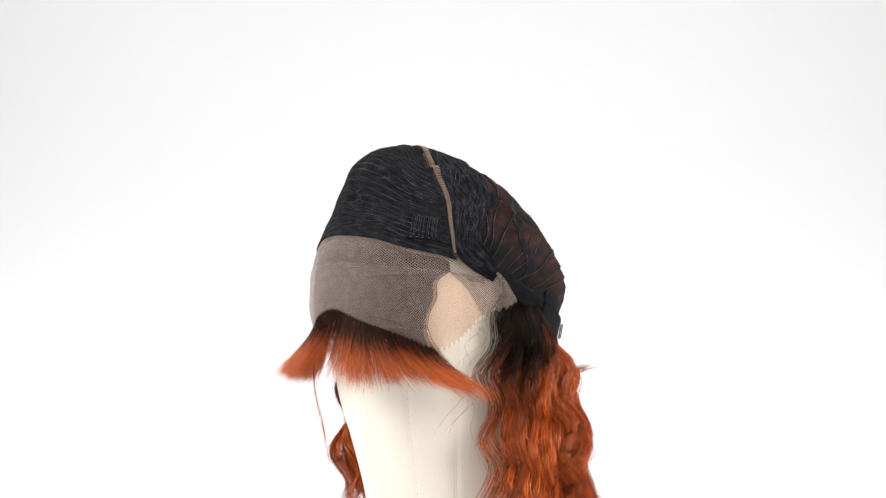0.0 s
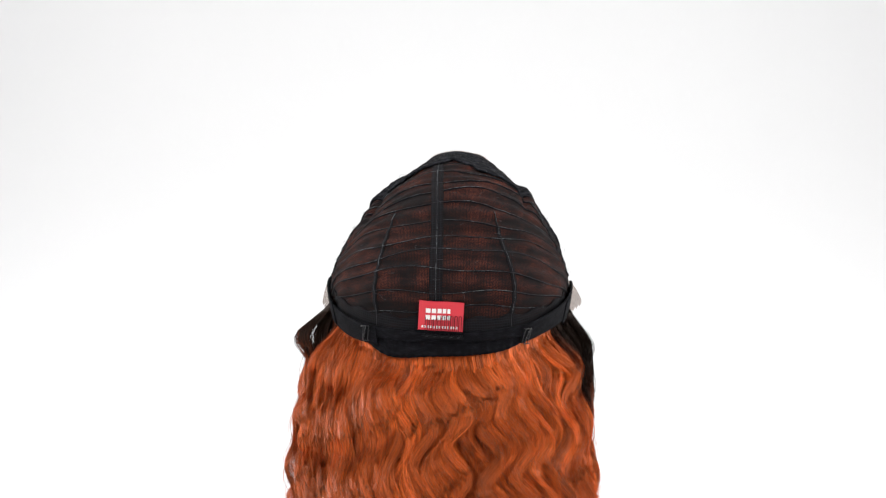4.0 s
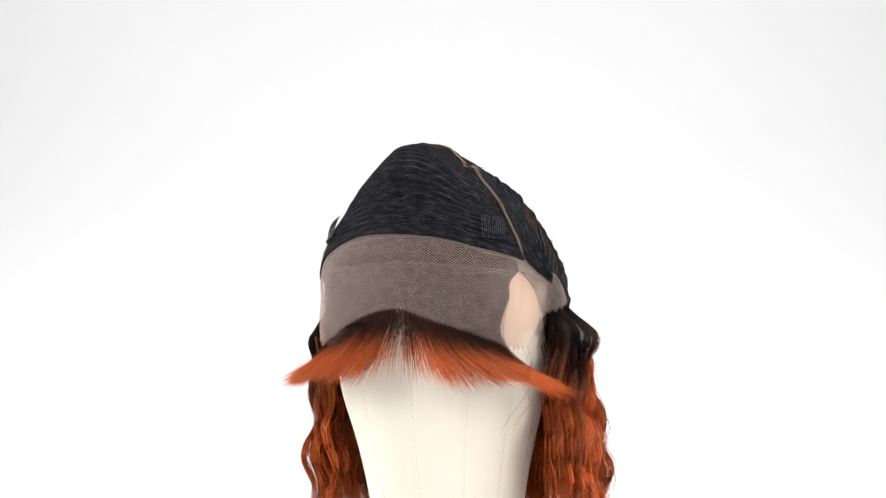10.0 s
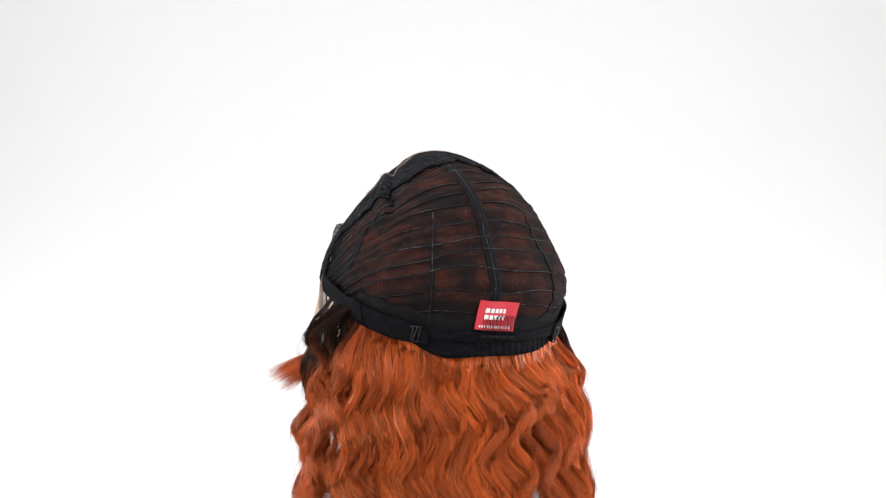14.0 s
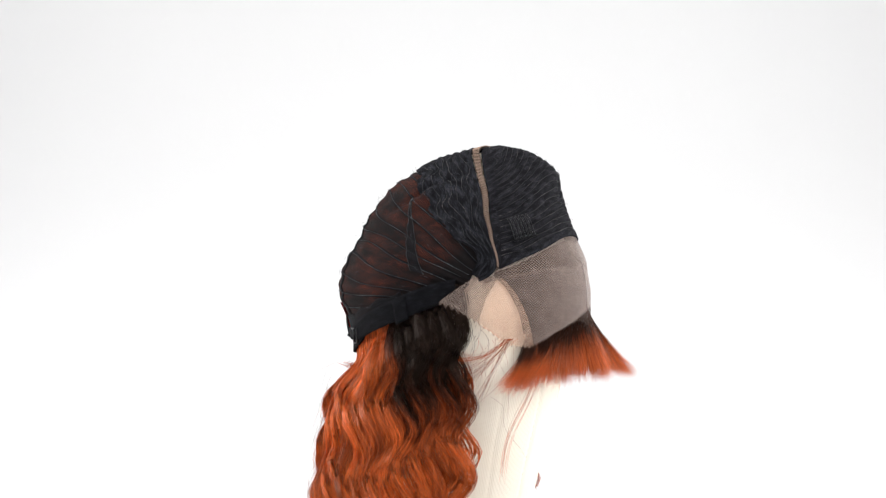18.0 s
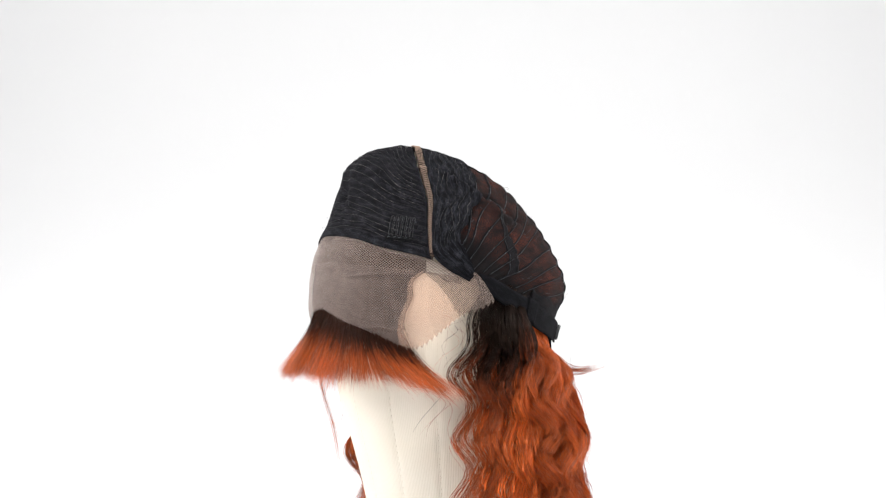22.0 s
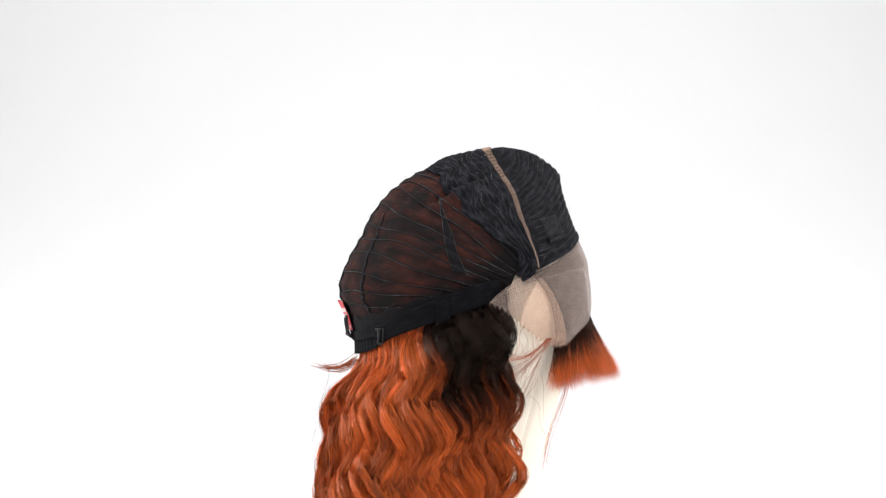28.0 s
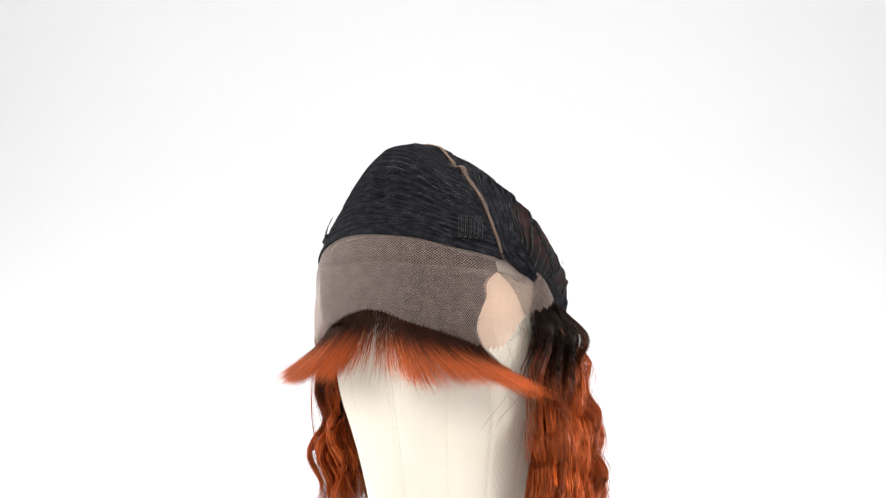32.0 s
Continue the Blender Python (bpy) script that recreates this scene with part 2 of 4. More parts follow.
def reach(way, origin=MID):
    """How far the cap's form lies from a point inside it along unit directions."""
    lo, hi = np.zeros(len(way)), np.full(len(way), 0.25)
    for _ in range(32):
        m = (lo + hi) / 2
        p = origin + way * m[:, None]
        z = np.clip(p[:, 2], FORM[0][0], FORM[-1][0])
        f, b = form(z, 2), form(z, 3)
        v = (np.abs((p[:, 0] - form(z, 4)) / form(z, 1)) ** 2.25 + np.abs((p[:, 1] - (b - f) / 2) / ((b + f) / 2)) ** 2.25)
        inside = (v < 1) & (p[:, 2] < FORM[-1][0])
        lo, hi = np.where(inside, m, lo), np.where(inside, hi, m)
    return lo + crease_depth(origin + way * lo[:, None])


def round_way(az, el):
    az, el = np.radians(az), np.radians(el)
    return np.stack([np.cos(el) * np.sin(az), -np.cos(el) * np.cos(az), np.sin(el)], -1)


def over_way(side, over):
    """side: degrees towards an ear; over: degrees from the brow over the crown to the nape."""
    a, b = np.radians(side), np.radians(over)
    return np.stack([np.sin(a), -np.cos(a) * np.cos(b), np.cos(a) * np.sin(b)], -1)


def on_cap(way, lift=0.0):
    way = np.asarray(way, float).reshape(-1, 3)
    return MID + way * (reach(way) + lift)[:, None]


def sheet(name, ways, nu, nv, mat, parent, lift=0.0, thick=0.0008, bumps=None, label="", level=False, attrs=()):
    """A cloth of some thickness laid over the cap's form. ways: (nu * nv) unit directions, row by row. level: threads run level round the head."""
    r = reach(ways) + lift
    outer = MID + ways * r[:, None]
    if bumps is not None:
        outer = outer + ways * bumps(outer, ways)[:, None]
    inner = outer - ways * thick
    g = outer.reshape(nv, nu, 3)
    du = np.concatenate([np.zeros((nv, 1)), np.cumsum(np.linalg.norm(np.diff(g, axis=1), axis=2), 1)], 1)
    du = du - du[:, nu // 2][:, None]
    dv = np.concatenate([np.zeros((1, nu)), np.cumsum(np.linalg.norm(np.diff(g, axis=0), axis=2), 0)], 0)
    uv = np.stack([du.ravel(), dv.ravel()], 1)
    if level:
        uv = np.stack([np.arctan2(ways[:, 0], -ways[:, 1]) * 0.114, np.arcsin(ways[:, 2]) * 0.118], 1)
    n = nu * nv
    faces = []
    for j in range(nv - 1):
        for i in range(nu - 1):
            a = j * nu + i
            faces.append((a, a + 1, a + nu + 1, a + nu))
            faces.append((n + a, n + a + nu, n + a + nu + 1, n + a + 1))
    ring = [i for i in range(nu)] + [j * nu + nu - 1 for j in range(1, nv)] + [(nv - 1) * nu + i for i in range(nu - 2, -1, -1)] + [j * nu for j in range(nv - 2, 0, -1)]
    for a, b in zip(ring, ring[1:] + ring[:1]):
        faces.append((b, a, n + a, n + b))
    return mesh_object(name, np.concatenate([outer, inner]), faces, mat, parent, np.concatenate([uv, uv]), label, attrs=[(k, np.tile(a, 2)) for k, a in attrs])


def tube(pts, radius, sides=5, taper=False):
    """Vertices and faces of a tube along pts."""
    pts = np.asarray(pts, float)
    t = np.gradient(pts, axis=0)
    t /= np.linalg.norm(t, axis=1)[:, None] + 1e-12
    up = np.where(np.abs(t[:, 2:3]) > 0.9, [[1.0, 0, 0]], [[0, 0, 1.0]])
    s = np.cross(t, up)
    s /= np.linalg.norm(s, axis=1)[:, None] + 1e-12
    q = np.cross(s, t)
    rad = np.full(len(pts), radius) if np.isscalar(radius) else np.asarray(radius)
    ang = np.arange(sides) * 2 * math.pi / sides
    v = (pts[:, None] + rad[:, None, None] * (np.cos(ang)[None, :, None] * s[:, None] + np.sin(ang)[None, :, None] * q[:, None])).reshape(-1, 3)
    f = []
    for k in range(len(pts) - 1):
        for i in range(sides):
            a, b = k * sides + i, k * sides + (i + 1) % sides
            f.append((a, b, b + sides, a + sides))
    f.append(tuple(range(sides))[::-1])
    f.append(tuple((len(pts) - 1) * sides + i for i in range(sides)))
    return v, f


def tubes_object(name, lines, radius, mat, parent, sides=5, label=""):
    vs, fs, n = [], [], 0
    for pts in lines:
        v, f = tube(pts, radius, sides)
        vs.append(v)
        fs += [tuple(i + n for i in q) for q in f]
        n += len(v)
    v = np.concatenate(vs)
    return mesh_object(name, v, fs, mat, parent, v[:, :2] + v[:, 1:], label)


# ---- the studio: a white sweep that closes round the camera ----
def studio():
    prof = [(-3.2, 0.0), (0.7, 0.0)] + [(0.7 + 1.7 * math.sin(a), 1.7 - 1.7 * math.cos(a)) for a in np.linspace(0.06, math.pi / 2, 36)] + [(2.4, 3.2)]
    v, f = [], []
    for x in (-2.6, 2.6):
        for y, z in prof:
            v.append((x, y, z))
    for x in (-2.6, 2.6):
        for y, z in prof:
            v.append((x, y + 0.03 * (z > 0.5), z - 0.03))
    k = len(prof)
    for i in range(k - 1):
        f.append((i, k + i, k + i + 1, i + 1))
        f.append((2 * k + i, 2 * k + i + 1, 3 * k + i + 1, 3 * k + i))
    f += [(0, 2 * k, 3 * k, k), (k - 1, 2 * k - 1, 4 * k - 1, 3 * k - 1)]
    for i in range(k - 1):
        f.append((i, i + 1, 2 * k + i + 1, 2 * k + i))
        f.append((k + i, 3 * k + i, 3 * k + i + 1, k + i + 1))
    tagged(mesh_object("backdrop", v, f, paper), "seamless white paper sweep of a photo studio", "backdrop", kind="structure")
    # walls and ceiling out of view, added to close the room and bounce fill
    for name, lo, hi, lab in (("wall_west", (-2.75, -3.2, -0.03), (-2.6, 2.6, 3.2), "unseen white wall added for bounce light"), ("wall_east", (2.6, -3.2, -0.03), (2.75, 2.6, 3.2), "unseen white wall added for bounce light"),
                              ("wall_south", (-2.75, -3.35, -0.03), (2.75, -3.2, 3.2), "unseen white wall added for bounce light"), ("ceiling", (-2.75, -3.35, 3.2), (2.75, 2.6, 3.3), "unseen white ceiling added for bounce light")):
        bm = bmesh.new()
        bmesh.ops.create_cube(bm, size=1)
        for q in bm.verts:
            q.co = Vector([(lo[i] + hi[i]) / 2 + q.co[i] * (hi[i] - lo[i]) for i in range(3)])
        tagged(part(name, bm, paper, None), lab, "ceiling" if name == "ceiling" else "wall", kind="structure")


# ---- the canvas block head ----
def block_head():
    nu, nv = 240, 60
    zs = np.concatenate([np.linspace(0.0, 0.165, 36), np.linspace(0.169, 0.319, nv - 36)])
    half = [(0.0, 0.058), (0.02, 0.060), (0.05, 0.0645), (0.084, 0.0718), (0.12, 0.0815), (0.15, 0.0865), (0.165, 0.0875)]
    fore = [(0.0, 0.062), (0.02, 0.065), (0.05, 0.071), (0.084, 0.0800), (0.12, 0.0890), (0.15, 0.0915), (0.165, 0.092)]
    rear = [(0.0, 0.055), (0.05, 0.058), (0.084, 0.062), (0.12, 0.060), (0.15, 0.062), (0.165, 0.064)]
    v, uv = [], []
    for z in zs:
        if z <= 0.166:
            a, f, b, lean = curve_at(half, z), curve_at(fore, z), curve_at(rear, z), 0.0
        else:
            s = min(1.0, (z - 0.166) / 0.02)
            in_ = 0.004 * min(1.0, max(0.0, (z - 0.235) / 0.02))
            a = form(z, 1) - 0.005 - in_
            f = form(z, 2) - 0.0075 - 0.0105 * (1 - s) - in_
            b = form(z, 3) - 0.005 - in_
            lean = form(z, 4)
        for i in range(nu):
            p = 2 * math.pi * i / nu
            c, s_ = math.cos(p), math.sin(p)
            e = 2 / (2.2 + 0.13 * max(0.0, min(1.0, (z - 0.166) / 0.02)))
            x = lean + a * math.copysign(abs(s_) ** e, s_)
            y = (b - f) / 2 - (b + f) / 2 * math.copysign(abs(c) ** e, c)
            # twelve sewn gores: a fine groove along each seam
            k = (math.degrees(p) + 15) % 30 - 15
            dent = 0.0009 * math.exp(-(k / 1.6) ** 2)
            v.append((x * (1 - dent / 0.08), y * (1 - dent / 0.08), z))
            uv.append(((p if p <= math.pi else p - 2 * math.pi) * 0.085, z))
    f = []
    for j in range(nv - 1):
        for i in range(nu):
            f.append((j * nu + i, j * nu + (i + 1) % nu, (j + 1) * nu + (i + 1) % nu, (j + 1) * nu + i))
    f += [tuple(range(nu))[::-1], tuple((nv - 1) * nu + i for i in range(nu))]
    # machine stitches that run down each seam
    stitches = len(f)
    for k in range(12):
        i = k * 20
        for z in np.arange(0.004, 0.16, 0.0034):
            j = int(np.searchsorted(zs, z))
            lo, hi = Vector(v[j * nu + i]), Vector(v[min(j + 1, nv - 1) * nu + i])
            out = Vector((lo.x, lo.y, 0)).normalized() * 0.0001
            a = lo + out + (hi - lo) * 0.1
            q, g = tube([a, a + (hi - lo).normalized() * 0.0021], 0.00014, 4)
            f += [tuple(c + len(v) for c in e) for e in g]
            v += [tuple(c) for c in q]
            uv += [(0, 0)] * len(q)
    ob = mesh_object("mannequin_head", v, f, canvas, None, uv)
    ob.data.materials.append(stitch)
    for q in ob.data.polygons[stitches:]:
        q.material_index = 1
    return tagged(ob, "faceless cream canvas block head under the wig", "mannequin head")


# ---- the wig, worn inside out ----
STRIP = [(-89.5, 22), (-74, 33), (-68, 58), (-59, 73), (-42, 83), (-27, 89), (-10, 92), (5, 87), (20, 81), (46.5, 65.6), (57, 50), (63.7, 35), (72, 28), (89.5, 22)]
LACE_TOP = [(-100, -4.5), (-97, 1.4), (-88, 4.5), (-76, 8.5), (-65, 12.6), (-51, 19), (-35, 25), (-7, 29), (21, 27), (48, 18.5), (65, 14), (76, 9), (87, 5.5), (92.5, -1.5)]
LACE_NET = [(-100, -5), (-90, -1), (-76, 4.2), (-65, 6.5), (-50, 9), (-31, 10.7), (0, 13.6), (31, 11), (50, 9), (65, 7), (76, 4), (86, 1), (92.5, -2)]
LACE_LOW = [(-102, -6), (-99.5, -6.7), (-84, -17.4), (-74, -24), (-62, -26.5), (-53, -25), (-29, -17), (-2, -11), (24, -18.4), (51, -24.3), (60, -24.5), (70, -20), (81, -13.4), (93.8, -5.4)]
STRAP_TOP = [(84, 7), (93, 4.8), (108, -2.3), (134, -11.7), (150, -15.5), (180, -17.5), (210, -15.5), (226, -11.7), (252, -2.6), (262, 2.3), (276, 5)]
ROWS_FROM = np.array((0.0, -0.09, 0.177))


def row_height(w):
    """Degrees above the lace's upper edge."""
    return np.degrees(np.arcsin(np.clip(w[:, 2], -1, 1))) - curve_at(LACE_TOP, np.degrees(np.arctan2(w[:, 0], -w[:, 1])))


def weft_bumps(rows, deep, rough, seed, sway=2.2, level=False):
    """Sewn rows of weft: ridges across the cloth, with an uneven pile."""
    def f(p, w):
        over = row_height(w) if level else np.degrees(np.arctan2(w[:, 2], -w[:, 1]))
        wob = lumps(p, 28, seed) * sway
        dimple = 0.0048 * np.exp(-((p[:, 0] + 0.008) / 0.006) ** 2 - ((p[:, 2] - 0.282) / 0.015) ** 2)
        return deep * np.sin((over + wob) / rows * 2 * math.pi) + rough * lumps(p, 190, seed) + 0.5 * rough * lumps(p, 420, seed + 3) + 0.0015 * lumps(p, 36, seed + 5) - dimple * (p[:, 1] < -0.06)
    return f


def over_grid(sides, lo, hi, nv):
    """Rows from lo to hi (functions of the side angle)."""
    k = np.linspace(0, 1, nv)[:, None]
    o = lo(sides)[None] * (1 - k) + hi(sides)[None] * k
    return over_way(np.broadcast_to(sides, o.shape), o).reshape(-1, 3)


def front_low(side):
    """Where the front panel meets the lace, as an angle over the crown."""
    return curve_at([(-75, 30), (-62, 28.5), (-47, 28.3), (-31, 30), (-6, 29.2), (19, 28), (45, 26.8), (62, 30.8), (70, 33)], side)


def strip(side):
    return curve_at(STRIP, side)


def dense(side):
    """Where the ruffled crown panel ends and the open net begins."""
    return strip(side) + 21 + 0.33 * np.abs(side) + 1.6 * np.sin(side * 0.35) + 0.7 * np.sin(side * 0.9)


def soft(p, w):
    """Slack in the net, drawn in along the sewn rows."""
    g = np.degrees(np.arctan2(p[:, 2] - ROWS_FROM[2], p[:, 1] - ROWS_FROM[1]))
    return 0.0014 * lumps(p, 40, 2.0) + 0.0004 * lumps(p, 160, 4.0) - 0.0006 * np.cos(g / 4.0 * 2 * math.pi) * (p[:, 2] > 0.19)


def grid_round(az, lo, hi, nv):
    k = np.linspace(0, 1, nv)[:, None]
    el = lo[None] * (1 - k) + hi[None] * k
    return round_way(np.broadcast_to(az, el.shape), el).reshape(-1, 3)


def wig():
    w = tagged(new("wig"), "inside-out lace-front wig, black cap, wavy copper hair", "wig")
    sides = np.linspace(-73, 63.7, 150)
    sheet("front_panel", over_grid(sides, front_low, lambda s: np.maximum(strip(s) - 2.3, front_low(s) + 0.2), 130), 150, 130, weft_black, w, 0.0012, 0.0015, weft_bumps(3.0, 0.00042, 0.00034, 1.0, 0.9, True), "black sewn weft panel")
    hem = np.linspace(-70, 62, 90)
    sheet("front_binding", over_grid(hem, front_low, lambda s: front_low(s) + 3.6, 6), 90, 6, weft_pile, w, 0.0019, 0.0015, lambda p, q: 0.0003 * lumps(p, 150, 3.0), "black bound edge of the weft panel")
    s2 = np.linspace(-84, 84, 150)
    sheet("crown_panel", over_grid(s2, lambda s: strip(s) + 2.0, dense, 60), 150, 60, weft_pile, w, 0.0024, 0.0015, weft_bumps(3.6, 0.0004, 0.00042, 7.0, 1.2), "black ruffled weft panel")
    s4 = np.linspace(-89.6, 89.6, 170)
    ways = over_grid(s4, lambda s: np.minimum(dense(s) - 4, 150), lambda s: np.full(len(s), 200.0), 110)
    az, el = np.abs(np.degrees(np.arctan2(ways[:, 0], -ways[:, 1]))), np.degrees(np.arcsin(ways[:, 2]))
    low = el - curve_at(STRAP_TOP, np.clip(az, 84, 180))
    rooted = np.clip(np.exp(-(np.clip(az - 84, 0, 99) / 17) ** 2 - (np.clip(low, 0, 99) / 22) ** 2) * 1.4 + 0.9 * np.exp(-(np.clip(low, 0, 99) / 8) ** 2), 0, 1)
    sheet("back_net", ways, 170, 110, net_back, w, 0.0, 0.001, soft, "black net with brown hair showing through", attrs=[("rooted", rooted)])
    az = np.linspace(118, 240, 120)
    lo = curve_at(STRAP_TOP, az) - 3
    sheet("net_hem", grid_round(az, lo, lo + 8.5 + 0.8 * np.sin(az * 0.5), 10), 120, 10, net_dark, w, 0.0010, 0.001, soft, "black net hem above the nape")
    # part line of brown lace from ear to ear
    s3 = np.linspace(-74, 64.5, 120)
    wide = lambda s: 1.6 / np.cos(np.radians(s)) ** 0.6 + 0.2 * np.sin(s * 0.9)
    sheet("part_strip", over_grid(s3, lambda s: strip(s) - wide(s), lambda s: strip(s) + wide(s), 6), 120, 6, strip_lace, w, 0.0021, 0.001, lambda p, q: 0.0008 * lumps(p, 60, 4.0), "brown lace part line")
    # slanting ladder stitches that cross the part line
    run = np.linspace(-73.5, 64, 900)
    line = on_cap(over_way(run, strip(run)))
    along = np.concatenate([[0], np.cumsum(np.linalg.norm(np.diff(line, axis=0), axis=1))])
    bars = []
    for d in np.arange(0.001, along[-1] - 0.003, 0.0019):
        a, b = np.interp((d, d + 0.0008), along, run)
        k = np.linspace(0, 1, 5)
        ss = a + (b - a) * k
        way = over_way(ss, strip(ss) + wide(ss) * (1.8 * k - 0.9))
        p = on_cap(way, 0.0024)
        bars.append(p + way * (0.0008 * lumps(p, 60, 4.0) + 0.0002)[:, None])
    tubes_object("ladder_stitching", bars, 0.00027, ladder_thread, w, 4, "pale brown slanting ladder stitches")
    # sewn weft rows of the front panel, each a line of thread
    ridges = weft_bumps(3.0, 0.00042, 0.00034, 1.0, 0.9, True)
    for i, o in enumerate(np.arange(5.2, 58, 3.0)):
        az = np.linspace(-74, 66, 220)
        el = curve_at(LACE_TOP, az) + o + 0.6 * np.sin(az * 0.05 + 0.6 * i) + 0.25 * np.sin(az * 0.23 + 2 * i)
        way = round_way(az, el)
        sd, ov = np.degrees(np.arcsin(way[:, 0])), np.degrees(np.arctan2(way[:, 2], -way[:, 1]))
        keep = (ov < strip(sd) - 3.4) & (ov > front_low(sd) + 3.8)
        for r in np.split(np.arange(len(az)), np.nonzero(~keep)[0]):
            r = r[keep[r]]
            if len(r) > 10:
                p = on_cap(way[r], 0.0012)
                tubes_object("weft", [p + way[r] * (ridges(p, way[r]) + 0.0005)[:, None]], 0.00024, thread_brown, w, 4)
    # short rows on the ruffled crown panel
    for i, t in enumerate((0.14, 0.28, 0.42, 0.56, 0.70, 0.86)):
        s = np.linspace(-70, 66, 110)
        o = strip(s) + 2.3 + (dense(s) - strip(s) - 2.3) * (t + 0.06 * np.sin(s * 0.3 + i))
        way = over_way(s, o)
        p = on_cap(way, 0.0024)
        tubes_object("weft", [p + way * (weft_bumps(3.6, 0.0004, 0.00042, 7.0, 1.2)(p, way) + 0.0003)[:, None]], 0.00024, thread_brown, w, 4)
    # sewn weft rows of the back net
    for i, g in enumerate(np.arange(4.0, 86, 4.7)):
        side = np.linspace(-57, 57, 150)
        way = over_way(side, 180 - g + 0.9 * np.sin(side * 0.07 + i * 1.7) + 0.5 * np.sin(side * 0.24 + i))
        p = ROWS_FROM + way * reach(way, ROWS_FROM)[:, None]
        q = p - MID
        q /= np.linalg.norm(q, axis=1)[:, None]
        az = np.degrees(np.arctan2(q[:, 0], -q[:, 1])) % 360
        el = np.degrees(np.arcsin(q[:, 2]))
        sd, ov = np.degrees(np.arcsin(q[:, 0])), np.degrees(np.arctan2(q[:, 2], -q[:, 1])) % 360
        keep = (ov > dense(sd) - 3) & (ov < 260) & (el > np.where((az > 80) & (az < 280), curve_at(STRAP_TOP, az), 90) + 1)
        runs = np.split(np.arange(len(p)), np.nonzero(~keep)[0])
        for r in runs:
            r = r[keep[r]]
            if len(r) > 12:
                lift = soft(p[r], q[r]) + 0.0006 + 0.0003 * lumps(p[r], 200, i)
                tape = tubes_object("weft", [p[r] + q[r] * (lift - 0.0016)[:, None]], 0.0013, band_black, w, 8)
                tubes_object("stitching", [p[r] + q[r] * lift[:, None]], 0.00024, thread_grey, tape, 4)
    # seams
    for name, path, wide in (("centre_seam", [(4, 104), (4.7, 112), (5.3, 150), (5.4, 198)], 5.0), ("side_seam", [(24, 143), (28, 161), (30, 188), (30.5, 198)], 1.9), ("side_seam", [(-18, 146), (-21, 160), (-24, 174), (-24.5, 198)], 1.9),
                             ("dart_seam", [(37.5, 118), (56, 127), (63, 139), (73, 163)], 6.5), ("dart_seam", [(-37, 125), (-52, 137), (-60, 149), (-67, 164)], 6.5)):
        o = np.linspace(path[0][1], path[-1][1], 40)
        c = curve_at([(q, p) for p, q in path], o)
        across = np.linspace(-0.5, 0.5, 5)
        taper = np.clip((o - o[0]) / 12, 0.25, 1)[:, None]
        ways = over_way(c[:, None] + across[None] * wide * taper, np.broadcast_to(o[:, None], (40, 5))).reshape(-1, 3)
        seam = sheet(name, ways, 5, 40, net_dark, w, 0.0007, 0.0012, soft, "black taped seam")
        for off in ((-0.5, 0.42) if name == "dart_seam" else (0.0,)):
            mid = over_way(c + off * wide * taper[:, 0], o)
            p = on_cap(mid, 0.0010)
            tubes_object("stitching", [p + mid * soft(p, mid)[:, None]], 0.00026, thread_grey, seam, 4)
    # lace front with pinked edge
    crease = ((5.5, 18, 54, 0.0017), (-19.5, 28, 52, 0.0016), (7.5, -58, -40, 0.0010), (2.0, 60, 50, 0.0))

    def fold(p, q):
        az, el = np.degrees(np.arctan2(q[:, 0], -q[:, 1])), np.degrees(np.arcsin(q[:, 2]))
        d = 0.0012 * lumps(p * np.array((1, 1, 3.0)), 22, 9.0) * np.clip((0.235 - p[:, 2]) / 0.02, 0, 1)
        for e0, a0, a1, h in crease:
            d = d + h * np.exp(-((el - e0 - 0.03 * (az - a0)) / 0.55) ** 2) * np.clip((az - a0) / 8, 0, 1) * np.clip((a1 - az) / 4, 0, 1)
        tip = np.clip((az - 77) / 15, 0, 1) * 0.007 * np.clip((3 - el) / 12, 0, 1) + np.clip((-83 - az) / 16, 0, 1) * 0.013 + np.clip((az - 84) / 5, 0, 1) * 0.0058
        flare = 0.015 * np.exp(-((az - 60) / 13) ** 2) * np.clip((-2 - el) / 21, 0, 1) + 0.007 * np.exp(-((az + 62) / 13) ** 2) * np.clip((-4 - el) / 20, 0, 1)
        return d + tip + flare

    def lace(name, az_lo, az_hi, mat, lab, nu, nv, el_lo=None, el_hi=None, zig=True, lift=0.0004, bumps=None):
        """A piece of lace between two side edges, which are curves of the height, and two level edges."""
        k = np.linspace(0, 1, nv)[:, None]
        u = np.linspace(0, 1, nu)[None]
        a = np.broadcast_to(az_lo(np.zeros(1)) * (1 - u) + az_hi(np.zeros(1)) * u, (nv, nu))
        for _ in range(8):
            low = curve_at(LACE_LOW, a) if el_lo is None else el_lo(a)
            if zig:
                low = low + 2.0 * np.abs((a / 1.1) % 2 - 1) - 1.0
            e = low * (1 - k) + el_hi(a) * k
            a = az_lo(e) * (1 - u) + az_hi(e) * u
        return sheet(name, round_way(a, e).reshape(-1, 3), nu, nv, mat, w, lift, 0.0003, bumps or fold, lab, level=True)

    net = lambda a: curve_at(LACE_NET, a)
    flat = lambda v: (lambda e: np.full(np.shape(e), float(v)))
    left_in = lambda e: curve_at([(-30, 55), (-25.8, 53.9), (-20.4, 51.9), (-13.7, 52.4), (-5.7, 55.9), (5, 58.6), (7.6, 62.7)], e)
    left_out = lambda e: curve_at([(-30, 80), (-13.5, 80.6), (-8.2, 77.5), (2.3, 69.2), (7.6, 62.9)], e)
